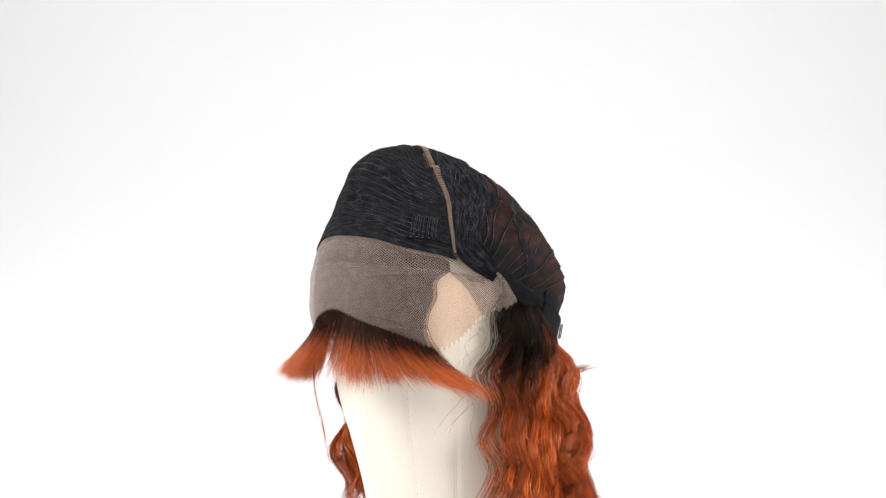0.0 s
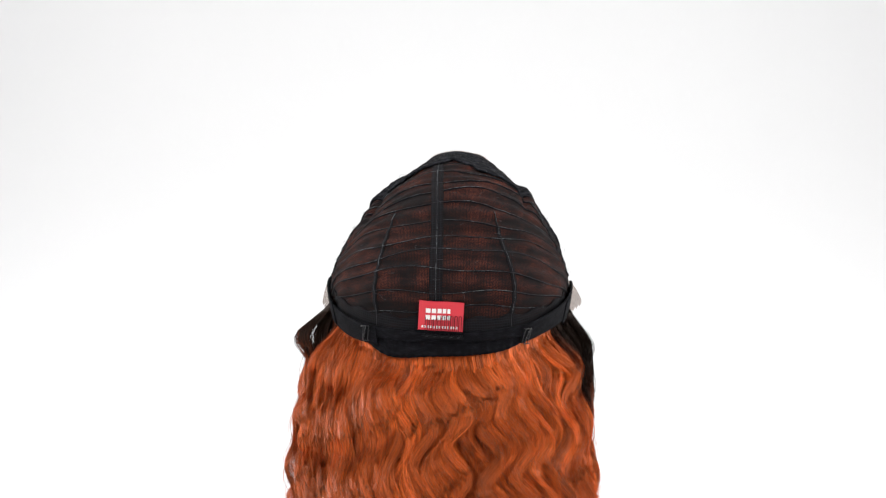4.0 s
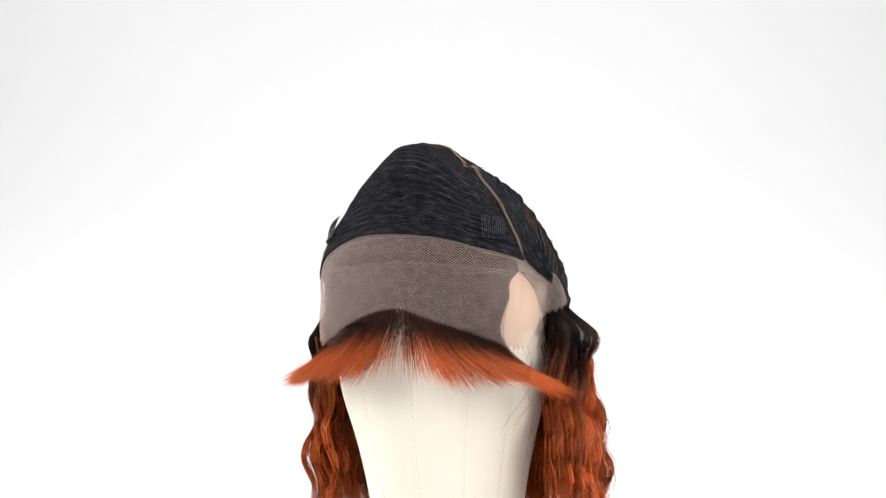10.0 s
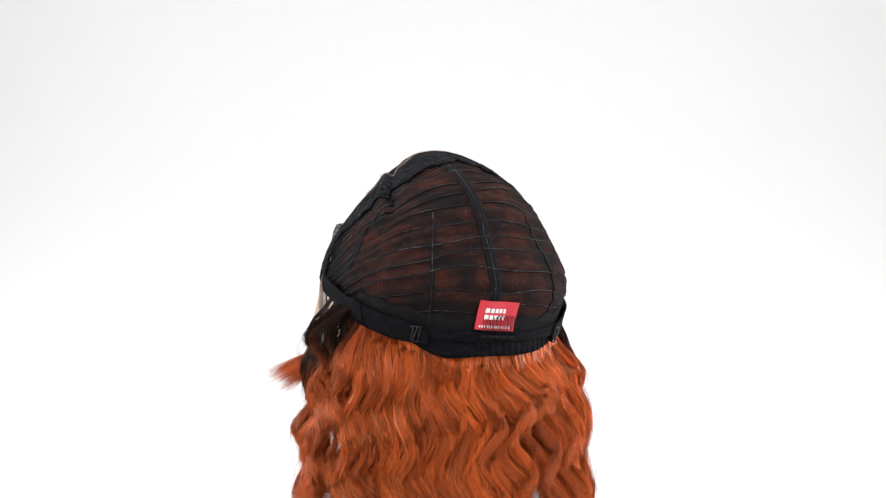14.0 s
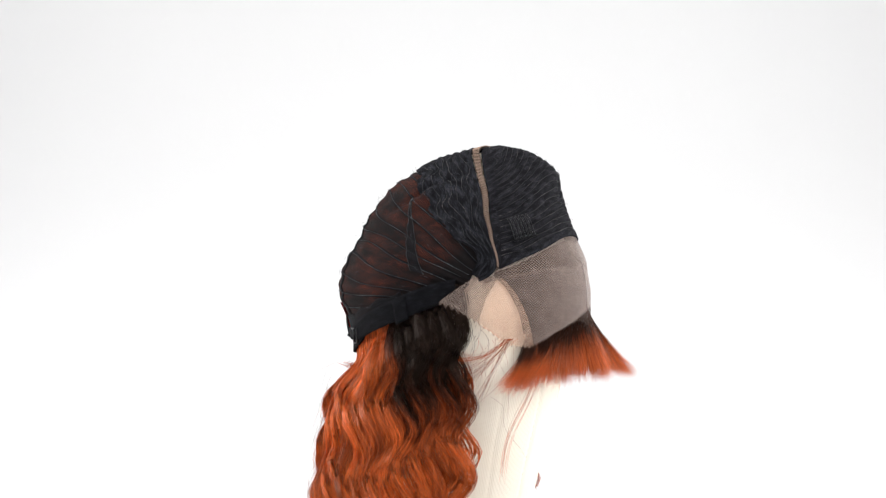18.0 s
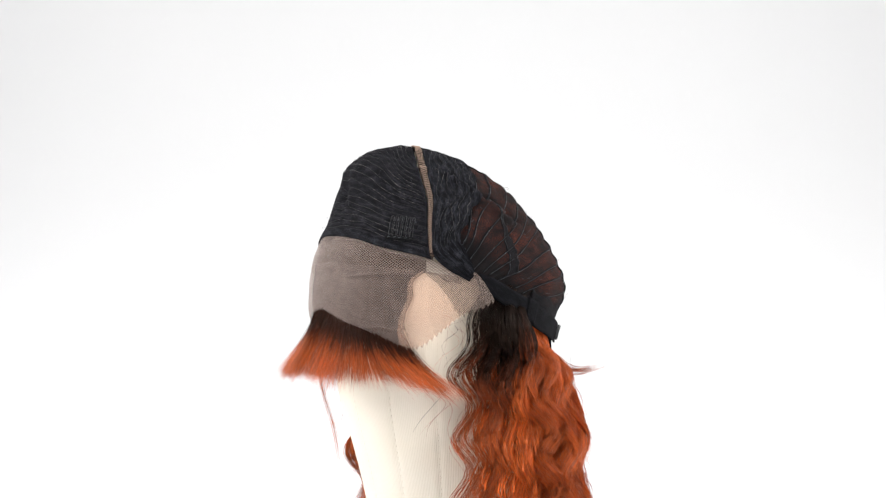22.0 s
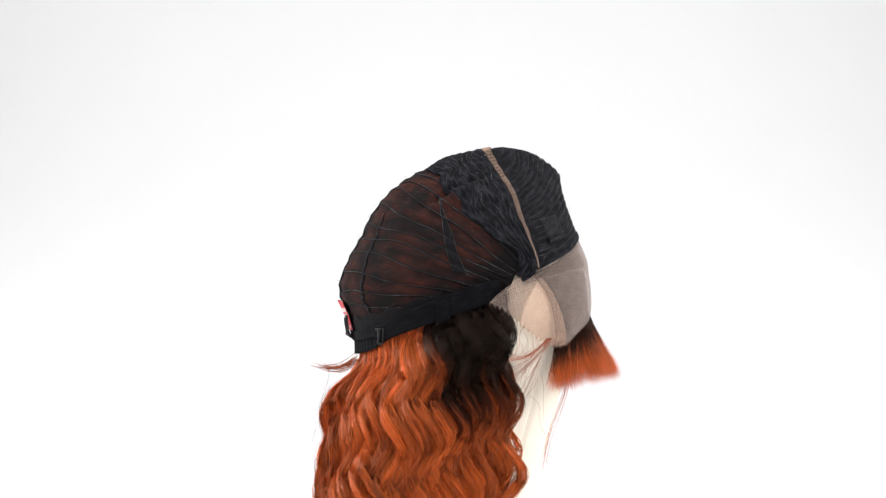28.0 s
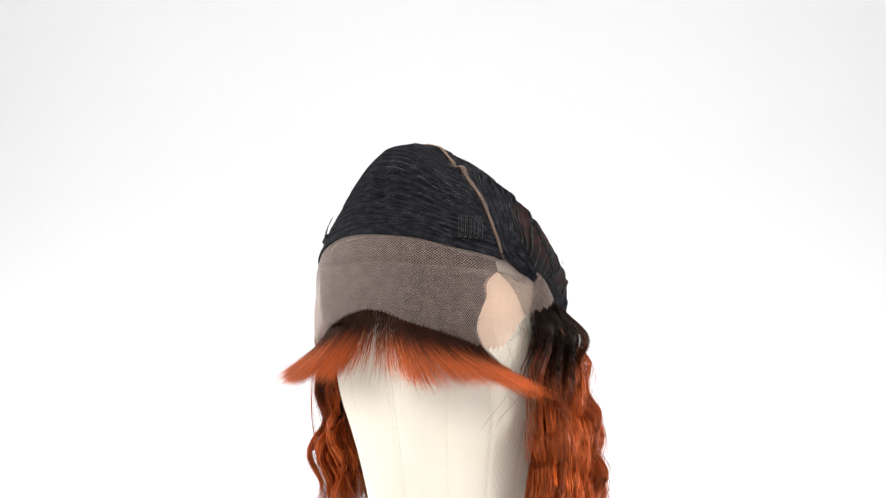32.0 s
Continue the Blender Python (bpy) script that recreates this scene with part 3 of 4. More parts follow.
    right_in = lambda e: curve_at([(-30, -56.5), (-24.6, -58.5), (-9.7, -63.7), (-0.3, -69.5), (5.2, -75)], e)
    right_out = lambda e: curve_at([(-30, -86), (-23.8, -85.7), (-13.5, -84.2), (-3, -80.2), (5.2, -75.2)], e)
    lace("lace_front", right_in, left_in, lace_grey, "sheer brown lace with a pinked edge", 330, 40, el_hi=net)
    lace("side_lace", left_in, left_out, lace_sheer, "peach-tinted see-through lace", 70, 30, el_hi=net)
    lace("side_lace", right_out, right_in, lace_sheer, "peach-tinted see-through lace", 70, 30, el_hi=net)
    lace("ear_tab", left_out, flat(93.8), lace_tab, "brown lace ear tab with a pinked edge", 60, 24, el_hi=lambda a: np.interp(a, (60, 74, 82, 84.5, 87, 93.8), (8, 6, 4.2, 3.8, 7.0, -4.4)))
    lace("ear_tab", flat(-100), right_out, lace_tab, "brown lace ear tab with a pinked edge", 60, 24, el_hi=lambda a: curve_at([(-100, -5.6), (-92, 0.6), (-86, 4.4), (-76, 4.6), (-60, 6.5)], a))
    lace("lace_border", flat(-83), flat(81), lace_coarse, "coarse brown lace border", 260, 14, el_lo=lambda a: net(a) - 1.0 + 0.8 * np.sin(a * 0.31) + 0.5 * np.sin(a * 0.83), lift=0.00045, el_hi=lambda a: curve_at(LACE_TOP, a) + 0.6, zig=False)
    # the knotted hair roots that darken the lace from beneath
    lace("knotted_roots", lambda e: right_in(e) - 2.6, lambda e: left_in(e) + 2.4, knots, "dark knotted hair roots under the lace", 120, 30,
         el_lo=lambda a: curve_at(LACE_LOW, a) + 3.5, el_hi=lambda a: curve_at(LACE_TOP, a) - 1, zig=False, lift=-0.0029,
         bumps=lambda p, q: 0.0004 * lumps(p, 120, 5.0))

    # elastic straps and nape band
    def belt(name, stops_lo, stops_hi, mat, lift, thick, lab, n=90, flute=0.0):
        az = np.linspace(stops_lo[0][0], stops_lo[-1][0], n)
        f = (lambda p, q: flute * np.sin(np.arctan2(q[:, 0], q[:, 1]) * 110) + 0.4 * flute * lumps(p, 300, 2.0)) if flute else (lambda p, q: 0.0004 * lumps(p, 60, 8.0))
        return sheet(name, grid_round(az, curve_at(stops_lo, az), curve_at(stops_hi, az), 8), n, 8, mat, w, lift, thick, f, lab)

    belt("elastic_strap", [(89, -1.5), (93, -3.2), (108, -11.3), (136, -20.3), (149, -22)], [(89, 6), (93, 4.8), (108, -2.3), (134, -11.7), (149, -15.3)], band_black, 0.0046, 0.0016, "black elastic strap")
    belt("elastic_strap", [(-150, -21.5), (-126.5, -15), (-109, -9.8), (-95, -5)], [(-150, -15.2), (-124, -5.6), (-101, 2.3), (-95, 3.5)], band_black, 0.0046, 0.0016, "black elastic strap")
    belt("nape_band", [(141, -21), (150, -25.2), (172, -26.5), (190, -26), (206, -23.5), (214, -20.5)], [(141, -14), (150, -15.5), (172, -17), (190, -17), (206, -15.5), (214, -14)], band_black, 0.0016, 0.003, "black gathered elastic nape band", 180, 0.0003)
    belt("casing", [(141, -18.6), (172, -21.2), (190, -21), (214, -18.6)], [(141, -14.2), (172, -17.2), (190, -17.2), (214, -14.2)], band_black, 0.0036, 0.002, "black ribbon casing", 100)
    return w


def strap_loops(w):
    for az, mid, slope in ((117, -9.8, -0.36), (-119, -9.4, 0.36)):
        a = np.linspace(az - 3.0, az + 3.0, 8)
        k = np.linspace(-4.7, 4.7, 8)[:, None]
        el = mid + slope * (a - az)[None] + k
        ways = round_way(np.broadcast_to(a, el.shape), el).reshape(-1, 3)
        sheet("strap_loop", ways, 8, 8, band_black, w, 0.0053, 0.0018, None, "black cloth belt loop")
    for az, el in ((144, -17.5), (-148, -18.5)):
        # a wire hook that takes up the strap
        lines = []
        for k in (-1.4, 1.4):
            e = np.linspace(el - 2.8, el + 2.8, 9)
            lines.append(on_cap(round_way(np.full(9, az + k) + np.linspace(-0.8, 0.8, 9), e), 0.0058))
        for e0 in (el - 2.8, el + 2.8):
            a = np.linspace(az - 1.6, az + 1.6, 7)
            lines.append(on_cap(round_way(a, np.full(7, e0)), 0.0064))
        lines.append(on_cap(round_way(np.linspace(az - 1.3, az + 1.0, 9), np.linspace(el - 2.4, el + 2.6, 9)), 0.0070))
        tubes_object("adjuster_hook", lines, 0.0005, wire, w, 6, "dark metal adjuster hook")


def frame_at(az, el, lift):
    """A pose on the cap: x sideways, y up along the cloth, z outwards."""
    p = on_cap(round_way(np.array([az, az + 2.0, az]), np.array([el, el, el + 2.0])), lift)
    x = Vector(p[1] - p[0]).normalized()
    y = Vector(p[2] - p[0])
    z = x.cross(y).normalized()
    y = z.cross(x)
    return Matrix.Translation(p[0]) @ Matrix((x, y, z)).transposed().to_4x4()


def comb(w, m, wide, tall, teeth, splay, mat_teeth):
    """A small sewn-in comb: a fluted bar and looped wire teeth."""
    bar = []
    bm = bmesh.new()
    bmesh.ops.create_cube(bm, size=1)
    for q in bm.verts:
        q.co = Vector((q.co.x * wide, q.co.y * 0.0034, q.co.z * 0.0026))
    bmesh.ops.bevel(bm, geom=bm.edges[:], offset=0.0009, segments=2, affect="EDGES")
    bm.transform(m)
    c = part("comb", bm, plastic, w, "black wire-toothed comb")
    step = wide * 0.88 / teeth
    for i in range(teeth):
        x = (i - (teeth - 1) / 2) * step
        pts = []
        for k in np.linspace(0, 1, 7):
            pts.append((x - step * 0.30, 0.001 + tall * 0.9 * k, 0.0005 + splay * math.sin(k * 2.4)))
        for a in np.linspace(0, math.pi, 6)[1:-1]:
            pts.append((x - step * 0.30 * math.cos(a), 0.001 + tall * (0.9 + 0.1 * math.sin(a)), 0.0005 + splay * math.sin(2.5)))
        for k in np.linspace(1, 0, 7):
            pts.append((x + step * 0.30, 0.001 + tall * 0.9 * k, 0.0005 + splay * math.sin(k * 2.4)))
        pts = [m @ Vector(p) for p in pts]
        tubes_object("tooth", [np.array(pts)], 0.00024, mat_teeth, c, 5)
    # the thread that sews the bar to the cap
    dashes = []
    for i in range(5):
        x = (i - 2) * wide * 0.19
        dashes.append([m @ Vector((x + d * 0.0011, 0.0003 * d, 0.0014)) for d in (-1, 0, 1)])
    tubes_object("stitching", dashes, 0.00022, thread_grey, c, 4)
    return c


def brand_label(w):
    m = frame_at(176, -16.6, 0.0042) @ pose(0, 0, 0, -6, 0, -4)
    nx, ny, wd, hi = 14, 10, 0.0345, 0.0235
    v, f = [], []
    for s in (1, 0):
        for j in range(ny):
            for i in range(nx):
                x, y = (i / (nx - 1) - 0.5) * wd, j / (ny - 1) * hi
                z = 0.0012 * math.sin(i * 0.55) * (0.3 + j / ny) + 0.004 * (j / ny) ** 2 + 0.0004 * s - 0.006 * (x / wd) ** 2
                v.append(m @ Vector((x, y, z)))
    n = nx * ny
    for j in range(ny - 1):
        for i in range(nx - 1):
            a = j * nx + i
            f += [(a, a + 1, a + nx + 1, a + nx), (n + a, n + a + nx, n + a + nx + 1, n + a + 1)]
    lab = mesh_object("label", v, f, red, w, None, "red woven satin label")

    def bar(x0, y0, x1, y1):
        bm = bmesh.new()
        for k in range(7):
            x = x0 + (x1 - x0) * k / 6
            for y, dz in ((y0, 0.00055), (y1, 0.00055), (y0, 0.0003), (y1, 0.0003)):
                z = 0.0012 * math.sin((x / wd + 0.5) * 13 * 0.55) * (0.3 + y / hi) + 0.004 * (y / hi) ** 2 + dz - 0.006 * (x / wd) ** 2
                bm.verts.new(m @ Vector((x, y, z)))
        bm.verts.ensure_lookup_table()
        for k in range(6):
            a, b = 4 * k, 4 * k + 4
            for q in ((a, b, b + 1, a + 1), (a, a + 2, b + 2, b), (a + 1, b + 1, b + 3, a + 3)):
                bm.faces.new([bm.verts[i] for i in q])
        part("lettering_bar", bm, white_thread, lab)

    # two lines of bold lettering and one of small, each letter a plain bar
    for k, x in enumerate((0.0, 0.0046, 0.0090, 0.0130, 0.0166)):
        wide_, at_ = (0.0036, 0.0033, 0.0031, 0.0026, 0.0022)[k], x - 0.0118
        bar(at_, 0.0140, at_ + wide_, 0.0176)
        bar(at_, 0.0086, at_ + wide_, 0.0122)
    for k in range(13):
        bar(-0.0145 + k * 0.0022, 0.0018, -0.0132 + k * 0.0022, 0.0038)


def strands(name, pts, rad, dye, parent, label="", tone=None):
    """A lock of hair: fine three-sided strands. pts: strands x points x 3; rad, dye: strands x points."""
    n, m, _ = pts.shape
    t = np.gradient(pts, axis=1)
    t /= np.linalg.norm(t, axis=2, keepdims=True) + 1e-12
    up = np.where(np.abs(t[..., 2:3]) > 0.9, np.array([1.0, 0, 0]), np.array([0, 0, 1.0]))
    s = np.cross(t, up)
    s /= np.linalg.norm(s, axis=2, keepdims=True) + 1e-12
    q = np.cross(s, t)
    ang = np.arange(3) * 2 * math.pi / 3
    v = pts[:, :, None] + rad[:, :, None, None] * (np.cos(ang)[:, None] * s[:, :, None] + np.sin(ang)[:, None] * q[:, :, None])
    base = (np.arange(n)[:, None, None] * m + np.arange(m - 1)[None, :, None]) * 3
    i, j = np.arange(3)[None, None], (np.arange(3) + 1)[None, None] % 3
    quads = np.stack([base + i, base + j, base + j + 3, base + i + 3], -1).reshape(-1, 4)
    me = bpy.data.meshes.new(name)
    me.vertices.add(n * m * 3)
    me.vertices.foreach_set("co", v.ravel())
    me.loops.add(quads.size)
    me.loops.foreach_set("vertex_index", quads.ravel().astype(np.int32))
    me.polygons.add(len(quads))
    me.polygons.foreach_set("loop_start", np.arange(0, quads.size, 4, dtype=np.int32))
    me.polygons.foreach_set("use_smooth", np.ones(len(quads), bool))
    me.attributes.new("dye", "FLOAT", "POINT").data.foreach_set("value", np.repeat(dye.ravel(), 3))
    shade = np.ones(n) if tone is None else tone
    me.attributes.new("tone", "FLOAT", "POINT").data.foreach_set("value", np.repeat(shade, m * 3))
    me.materials.append(hair)
    me.update(calc_edges=True)
    ob = new(name, me)
    ob.parent = parent
    return tagged(ob, label) if label else ob


def tapered(rng, n, m, rad):
    k = np.linspace(0, 1, m)[None]
    return rad * rng.uniform(0.7, 1.25, (n, 1)) * np.clip(1.1 - 0.2 * k - np.clip(k - 0.8, 0, 1) * 3.6, 0.15, 1.2)


# how far the hanging hair stands out: to the side and to the back, by height
HANG_SIDE = [(0.02, 0.124), (0.084, 0.123), (0.117, 0.120), (0.145, 0.116), (0.165, 0.110), (0.182, 0.103), (0.205, 0.092)]
HANG_BACK = [(0.02, 0.110), (0.084, 0.104), (0.117, 0.098), (0.135, 0.092), (0.147, 0.082), (0.158, 0.073), (0.205, 0.073)]
ROOT_LOW = [(60, 4), (76, 3), (93, -0.5), (108, -9.5), (136, -20), (150, -24.5), (180, -25.5)]


def hanging_hair(w):
    """Locks in three layers. Each is a rounded bundle of wisps that sways to and fro; neighbours sway nearly together."""
    rng = np.random.default_rng(5)
    for layer, (count, depth, m) in enumerate(((42, 0.0, 31), (34, 0.0055, 29), (28, 0.012, 24))):
        for i in range(count):
            az = 77 + 206 * (i + 0.5 + (0.0 if layer == 0 else rng.uniform(-0.4, 0.4))) / count
            left = az < 180
            a180 = az if left else 360 - az
            wispy = left and a180 < 82
            if layer > 0 and wispy:
                continue
            ra = math.radians(az)
            phase = 1.8 * math.sin(ra * 2 + 1) + 1.0 * math.sin(ra * 5 + 2) + 2.5 * ra + rng.normal(0, 0.15 if wispy else 0.4) + layer * 0.7
            wave, amp = (0.054 + 0.005 * math.sin(ra * 3)) * rng.uniform(0.97, 1.03), rng.uniform(0.0048, 0.0070) * (0.8 if not left and a180 < 104 else 1.0 if wispy else 0.8 if a180 < 100 else 1)
            turn = rng.uniform(0.4, 1.3)
            root = on_cap(round_way(np.array([az]), np.array([float(curve_at(ROOT_LOW, a180))])), -0.006)[0]
            split = a180 if left else a180 - 10
            dark0 = float(curve_at([(60, 0.060), (80, 0.066), (89, 0.074), (95, 0.048), (101, 0.0), (107, -0.06), (180, -0.08)], split)) + (0 if left or split > 100 else 0.018)
            drift = float(curve_at([(76, -14 if left else -3), (90, -7 if left else -2), (112, 0), (180, 0)], a180)) * (1 if left else -1)
            n = (85 if wispy else 165, 105, 60)[layer]
            s = np.linspace(0, 1, m)[None]
            # seven wisps to a lock
            wisp = rng.integers(0, 7, n)
            u = ((np.linspace(-1, 1, 7) + rng.normal(0, 0.09, 7))[wisp] + rng.normal(0, 0.14, n))[:, None]
            loose = (rng.random((n, 1)) < 0.07) * 1.0
            end = rng.uniform(0.012, 0.03) + rng.normal(0, 0.004, (n, 1))
            z0 = root[2] - 0.001 - np.abs(rng.normal(0, 0.002, (n, 1)))
            z = z0 + (np.clip(end, 0.006, 0.1) - z0) * s
            turns = 2 * math.pi * (z0 - z) / wave
            half = 206 / count * (0.62 if layer == 0 else 0.8) * (1 + 0.30 * np.sin(turns * 0.5 + rng.uniform(0, 6.3)) * np.clip(s * 3, 0, 1))
            spread = np.clip(s * (5.5 if left and a180 < 96 else 3.6), 0, 1)
            spread = spread * spread * (3 - 2 * spread)
            a = np.radians(az + u * half + rng.normal(0, 1.2, (n, 1)) * loose * s + drift * np.clip(s * 4, 0, 1))
            side, back = curve_at(HANG_SIDE, z), curve_at(HANG_BACK, z)
            side = side * (1 + (0.06 if left else -0.045) * np.clip((0.17 - z) / 0.08, 0, 1))
            back = np.where(np.cos(a) > 0, np.minimum(side, 0.112), back)
            weave = 0.0030 * np.sin((z0 - z) / 0.026 + rng.uniform(0, 6.3)) - 0.002 + rng.uniform(-0.0015, 0.0015)
            bow = 1.75 if left else 2.0
            r = ((np.abs(np.sin(a)) / side) ** bow + (np.abs(np.cos(a)) / back) ** bow) ** (-1 / bow) - depth + weave - 0.0052 * u * u - np.abs(rng.normal(0, 0.0012, (n, 1))) + 0.003 * loose * s
            r = math.hypot(root[0], root[1]) * (1 - spread) + np.maximum(r, 0.080 - 0.015 * s) * spread
            if a180 < 96:
                r = r + (1 - 0.35 * layer) * (0.014 if left else 0.010 if a180 < 90 else 0.004) * np.exp(-((z - (0.166 if left else 0.160)) / 0.021) ** 2)
            ph = phase + rng.normal(0, 0.24, 7)[wisp][:, None] + rng.normal(0, 0.08 + 0.5 * loose, (n, 1)) + 0.35 * np.sin(z / 0.034 + 4 * ra) + 0.45 * u * math.sin(phase)
            wv = amp * (1 + rng.normal(0, 0.07, (n, 1))) * np.clip(s * 4, 0.1, 1)
            sway = (-1.15, 0.0) if left and a180 < 98 else (0.6, turn)
            r = r + sway[0] * wv * np.sin(turns + ph + sway[1])
            a = a + 1.15 * wv * np.sin(turns + ph) / 0.1 + rng.normal(0, 0.010, (n, 1)) * np.sin(s * rng.uniform(3, 9, (n, 1)))
            pts = np.stack([r * np.sin(a), -r * np.cos(a), z], -1)
            dye = np.clip((z0 - z - dark0 - rng.normal(0, 0.007, 7)[wisp][:, None] - rng.normal(0, 0.006, (n, 1))) / 0.06 + 0.45, 0, 1)
            tone = (1 + rng.normal(0, 0.14, 7))[wisp]
            strands("hair_lock", pts, tapered(rng, n, m, (0.000145, 0.00018, 0.00042)[layer]), dye, w, "wavy copper lock" if split > 97 else "wavy lock, dark at the root and copper below", tone)


def fringe(w):
    rng = np.random.default_rng(11)
    locks, m = 46, 16
    s = np.linspace(0, 1, m)[None, :, None]
    for i in range(locks):
        a0 = -58 + 110 * (i + 0.5) / locks + rng.normal(0, 0.6)
        n = 112 if abs(a0 - 1.5) > 3.2 else 45
        az = a0 + rng.normal(0, 1.6, n)
        edge = curve_at(LACE_LOW, az)
        p0 = on_cap(round_way(az, edge + rng.uniform(1.5, 7, n)), -0.0045)
        p1 = on_cap(round_way(az * 1.05, np.maximum(edge - 9, -38)), 0.004)
        tip = a0 * 1.09 + 6.5 * math.tanh((a0 - 1.5) / 4) + rng.normal(0, 1.2)
        tip = max(tip, -50 + (tip + 50) * 0.6)
        ta = np.radians(tip + (az - a0) * 1.3 + rng.normal(0, 1.6, n))
        rt = float(curve_at([(-66, 0.126), (-40, 0.135), (-10, 0.131), (5, 0.135), (20, 0.149), (35, 0.157), (50, 0.144), (62, 0.128)], tip)) + rng.normal(0, 0.003) + rng.normal(0, 0.003, n)
        low = float(curve_at([(-60, 0.126), (-30, 0.135), (-8, 0.136), (10, 0.135), (30, 0.135), (52, 0.124)], a0)) + rng.normal(0, 0.0018)
        p2 = np.stack([rt * np.sin(ta), -rt * np.cos(ta), low + rng.normal(0, 0.0020, n)], -1)
        k = s * (1 + rng.normal(0, 0.035, n) - 0.16 * (rng.random(n) < 0.16) - (0.35 * rng.random(n) if abs(a0 - 1.5) < 4.5 else 0))[:, None, None]
        pts = (1 - k) ** 2 * p0[:, None] + 2 * k * (1 - k) * p1[:, None] + k * k * p2[:, None]
        dye = np.clip((k[..., 0] - 0.50 - rng.normal(0, 0.07, (n, 1))) / 0.42 + 0.36, 0.20, 1.0)
        strands("fringe_lock", pts, tapered(rng, n, m, 0.000125), dye, w, "straight fringe lock, dark root, copper tip")


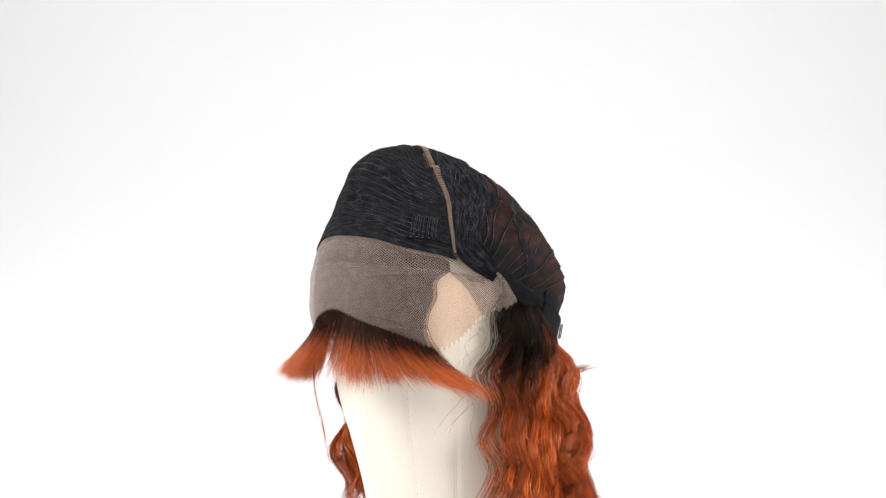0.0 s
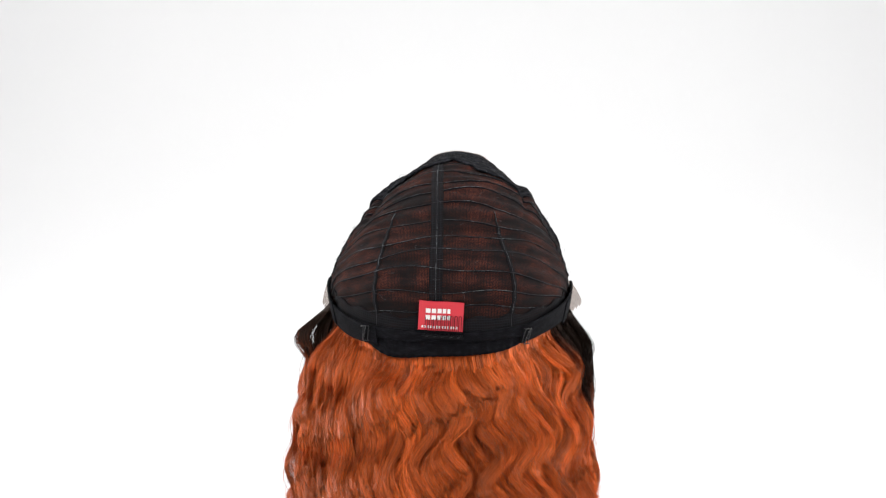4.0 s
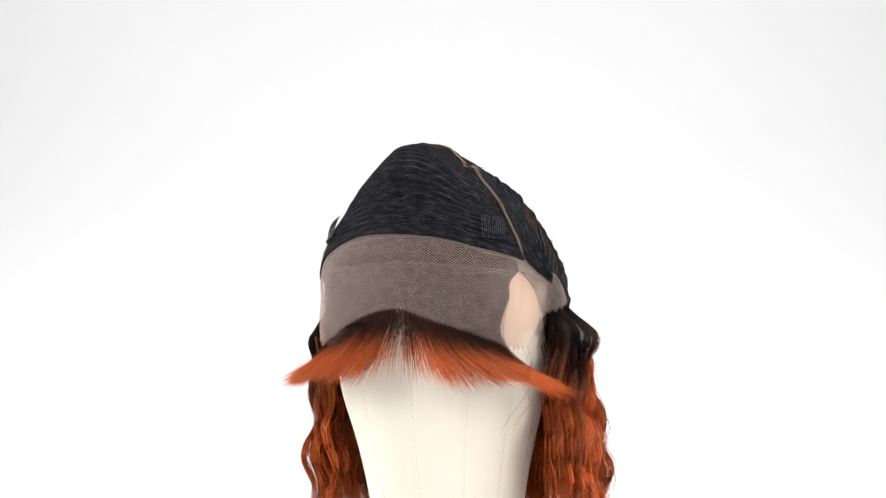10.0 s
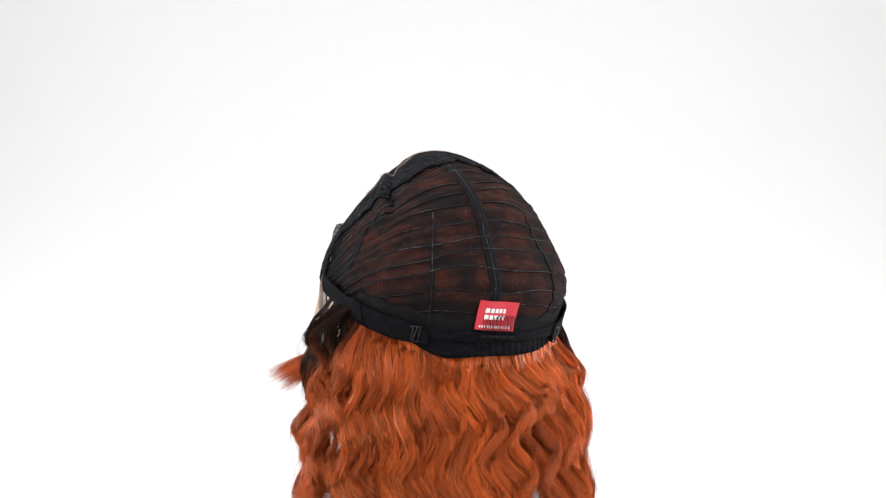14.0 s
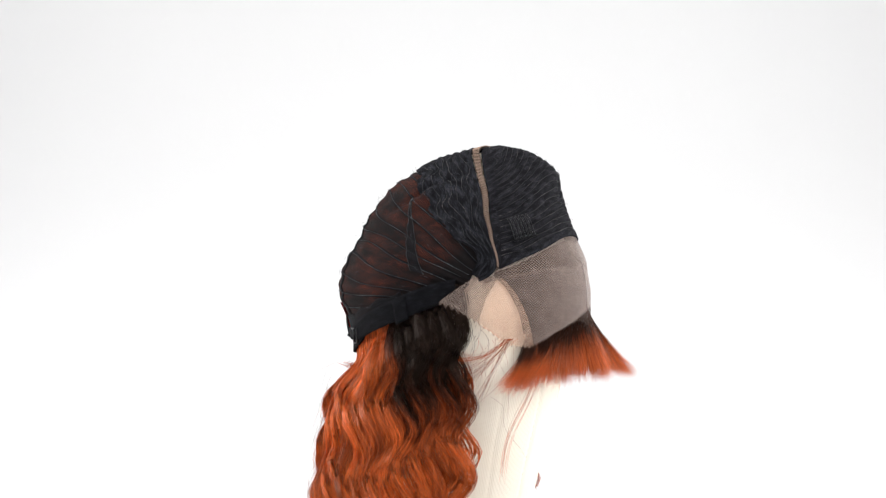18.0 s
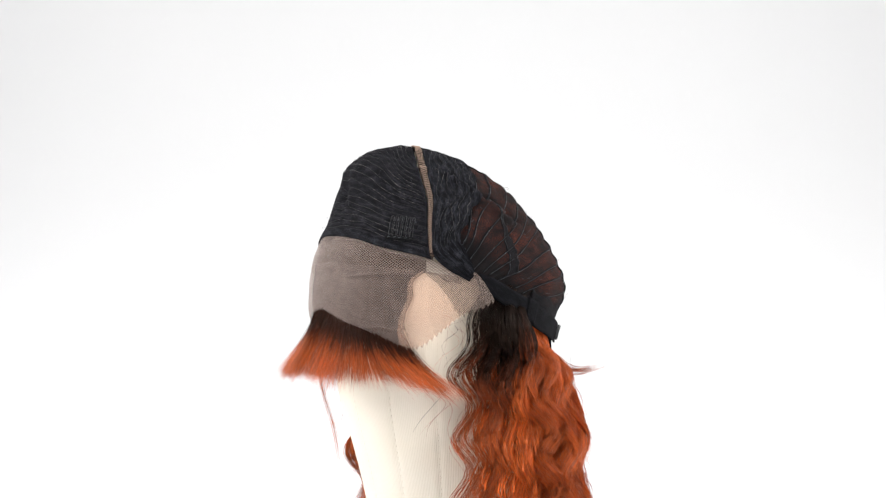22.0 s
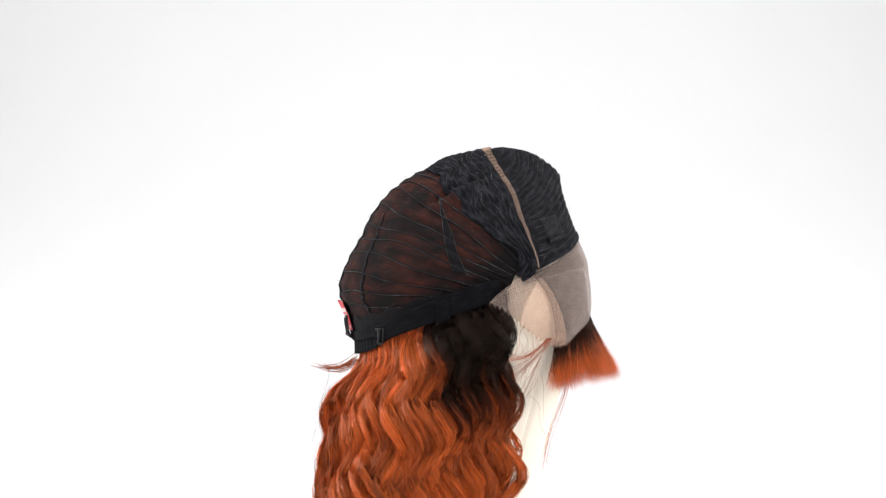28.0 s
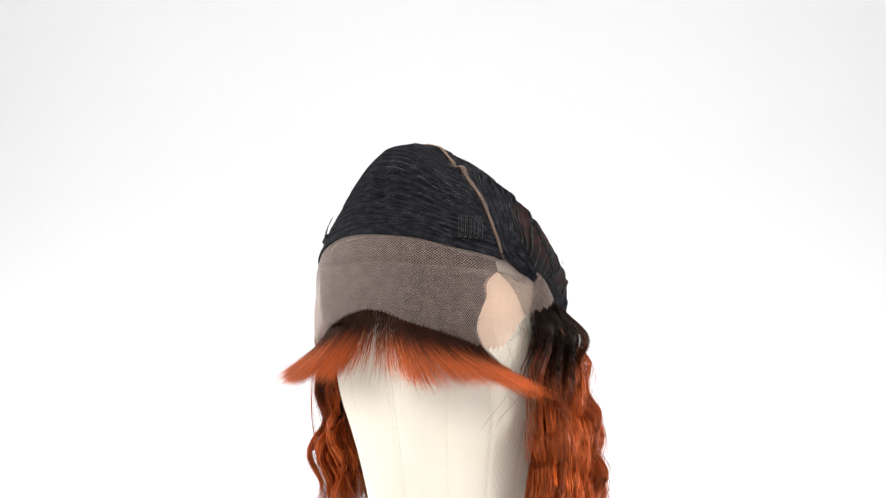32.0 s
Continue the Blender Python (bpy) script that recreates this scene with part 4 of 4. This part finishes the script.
def stray_hairs(w):
    rng = np.random.default_rng(23)
    P, D = [], []
    s = np.linspace(0, 1, 14)
    for i in range(120):
        front = i % 2 > 0
        a = math.radians(rng.choice([-1, 1]) * rng.uniform(56, 76) if front else rng.uniform(100, 260))
        z0 = rng.uniform(0.115, 0.185) if front else rng.uniform(0.06, 0.15)
        b = rng.uniform(-0.3, 0.3)
        aa = a + b * s + 0.04 * np.sin(s * rng.uniform(4, 9))
        r = (0.099 + rng.uniform(-0.002, 0.003) * s) if front else (0.100 + rng.uniform(0.004, 0.022) * s)
        z = z0 - rng.uniform(0.02, 0.06) * s + 0.005 * np.sin(s * 3 + b)
        P.append(np.stack([r * np.sin(aa), -r * np.cos(aa), z], -1))
        D.append(np.full(14, rng.uniform(0.25, 0.8)))
    tagged(strands("stray_hair", np.array(P), tapered(rng, 120, 14, 0.00009), np.array(D), w, "loose fine copper strands"), kind="stuff")
    # a flick at the nape and a thin tail beside the fringe
    n, m = 40, 16
    k = np.linspace(0, 1, m)[None]
    a = np.radians(146 + rng.normal(0, 2, (n, 1)) + 4 * k)
    r = 0.086 + (0.030 + rng.normal(0, 0.005, (n, 1))) * k + rng.normal(0, 0.0015, (n, 1))
    z = 0.145 - 0.006 * np.sin(k * 3) - 0.004 * k + rng.normal(0, 0.0028, (n, 1)) * (1 - 0.5 * k)
    strands("hair_flick", np.stack([r * np.sin(a), -r * np.cos(a), z], -1), tapered(rng, n, m, 0.00017), np.full((n, m), 0.9), w, "thin copper flick at the nape")
    n, m = 9, 22
    k = np.linspace(0, 1, m)[None]
    a = np.radians(-44 - 16 * k + 2 * np.sin(k * 7) + rng.normal(0, 0.5, (n, 1)))
    r = 0.112 + 0.004 * np.sin(k * 3.0) - 0.006 * k + rng.normal(0, 0.0008, (n, 1))
    z = 0.158 - 0.098 * k + rng.normal(0, 0.002, (n, 1))
    strands("loose_tail", np.stack([r * np.sin(a), -r * np.cos(a), z], -1), tapered(rng, n, m, 0.00012), np.clip(0.6 + 0.5 * k + 0 * z, 0, 1), w, "thin loose copper tail")
    # wisps that stray from the fringe's end across the bare canvas
    for a1, z1, sag, count in ((-86, 0.160, 0.012, 12), (-77, 0.133, 0.004, 14), (-71, 0.118, 0.0, 10)):
        k = np.linspace(0, 1, m)[None]
        a = np.radians(-56 + rng.normal(0, 1.5, (count, 1)) + (a1 + 56 + rng.normal(0, 2.5, (count, 1))) * k)
        r = 0.111 - 0.010 * k + rng.normal(0, 0.0015, (count, 1)) * k
        z = 0.166 + (z1 - 0.166) * k - sag * np.sin(k * 3.1) + rng.normal(0, 0.003, (count, 1)) * k
        wisp = strands("loose_wisp", np.stack([r * np.sin(a), -r * np.cos(a), z], -1), tapered(rng, count, m, 0.00011), np.clip(0.55 + 0.4 * k + 0 * z, 0, 1), w, "thin loose copper wisp from the fringe")
        tagged(wisp, kind="stuff")


def lint(w):
    """Loose thread ends and fluff that stand off the cap."""
    rng = np.random.default_rng(31)
    lines = []
    for _ in range(170):
        side, over = rng.uniform(-72, 70), rng.uniform(38, 190)
        d = rng.uniform(1.0, 3.2)
        turn = rng.uniform(0, 2 * math.pi)
        k = np.linspace(0, 1, 6)
        way = over_way(side + d * k * math.cos(turn) + 0.5 * np.sin(k * 5), over + d * k * math.sin(turn))
        lines.append(on_cap(way, 0.002) + way * (rng.uniform(0.0005, 0.0025) * np.sin(k * rng.uniform(1.5, 3.1)))[:, None])
    tagged(tubes_object("lint", lines, 0.00009, thread_lint, w, 3, "loose grey thread ends"), kind="stuff")


studio()
block = block_head()
wig_thing = wig()
strap_loops(wig_thing)
for az_, el_, roll_, lean_ in ((51.4, 24.5, -8, 8), (-61, 24.5, 16, 2)):
    comb(wig_thing, frame_at(az_, el_, 0.0020) @ pose(0, 0, 0, 0, 0, roll_) @ pose(0, 0, 0, lean_, 0, 0), 0.023, 0.0165, 6, 0.0016, wire)
brand_label(wig_thing)
comb(wig_thing, frame_at(177, -18.7, 0.0058) @ pose(0, 0, 0, -8, 0, -3), 0.033, 0.0155, 9, 0.0006, plastic)
hanging_hair(wig_thing)
fringe(wig_thing)
stray_hairs(wig_thing)
lint(wig_thing)


def motions():
    """The turntable moves on by ten degrees every 0.3 s and rests between."""
    rows = [(0.0, 310.0)]
    late = (-11, -1, 29, 69)
    for k in range(-30, 76):
        t = 9.3 + 0.3 * k + (1 / 30 if k in late else 0)
        rows += [(t - 1 / 30, -10.0 * (k - 1)), (t, -10.0 * k)]
    rows.append((32.0, -750.0))
    for thing in (block, wig_thing):
        walk(thing, [(t, pose(0, 0, 0, 0, 0, a)) for t, a in rows])


motions()
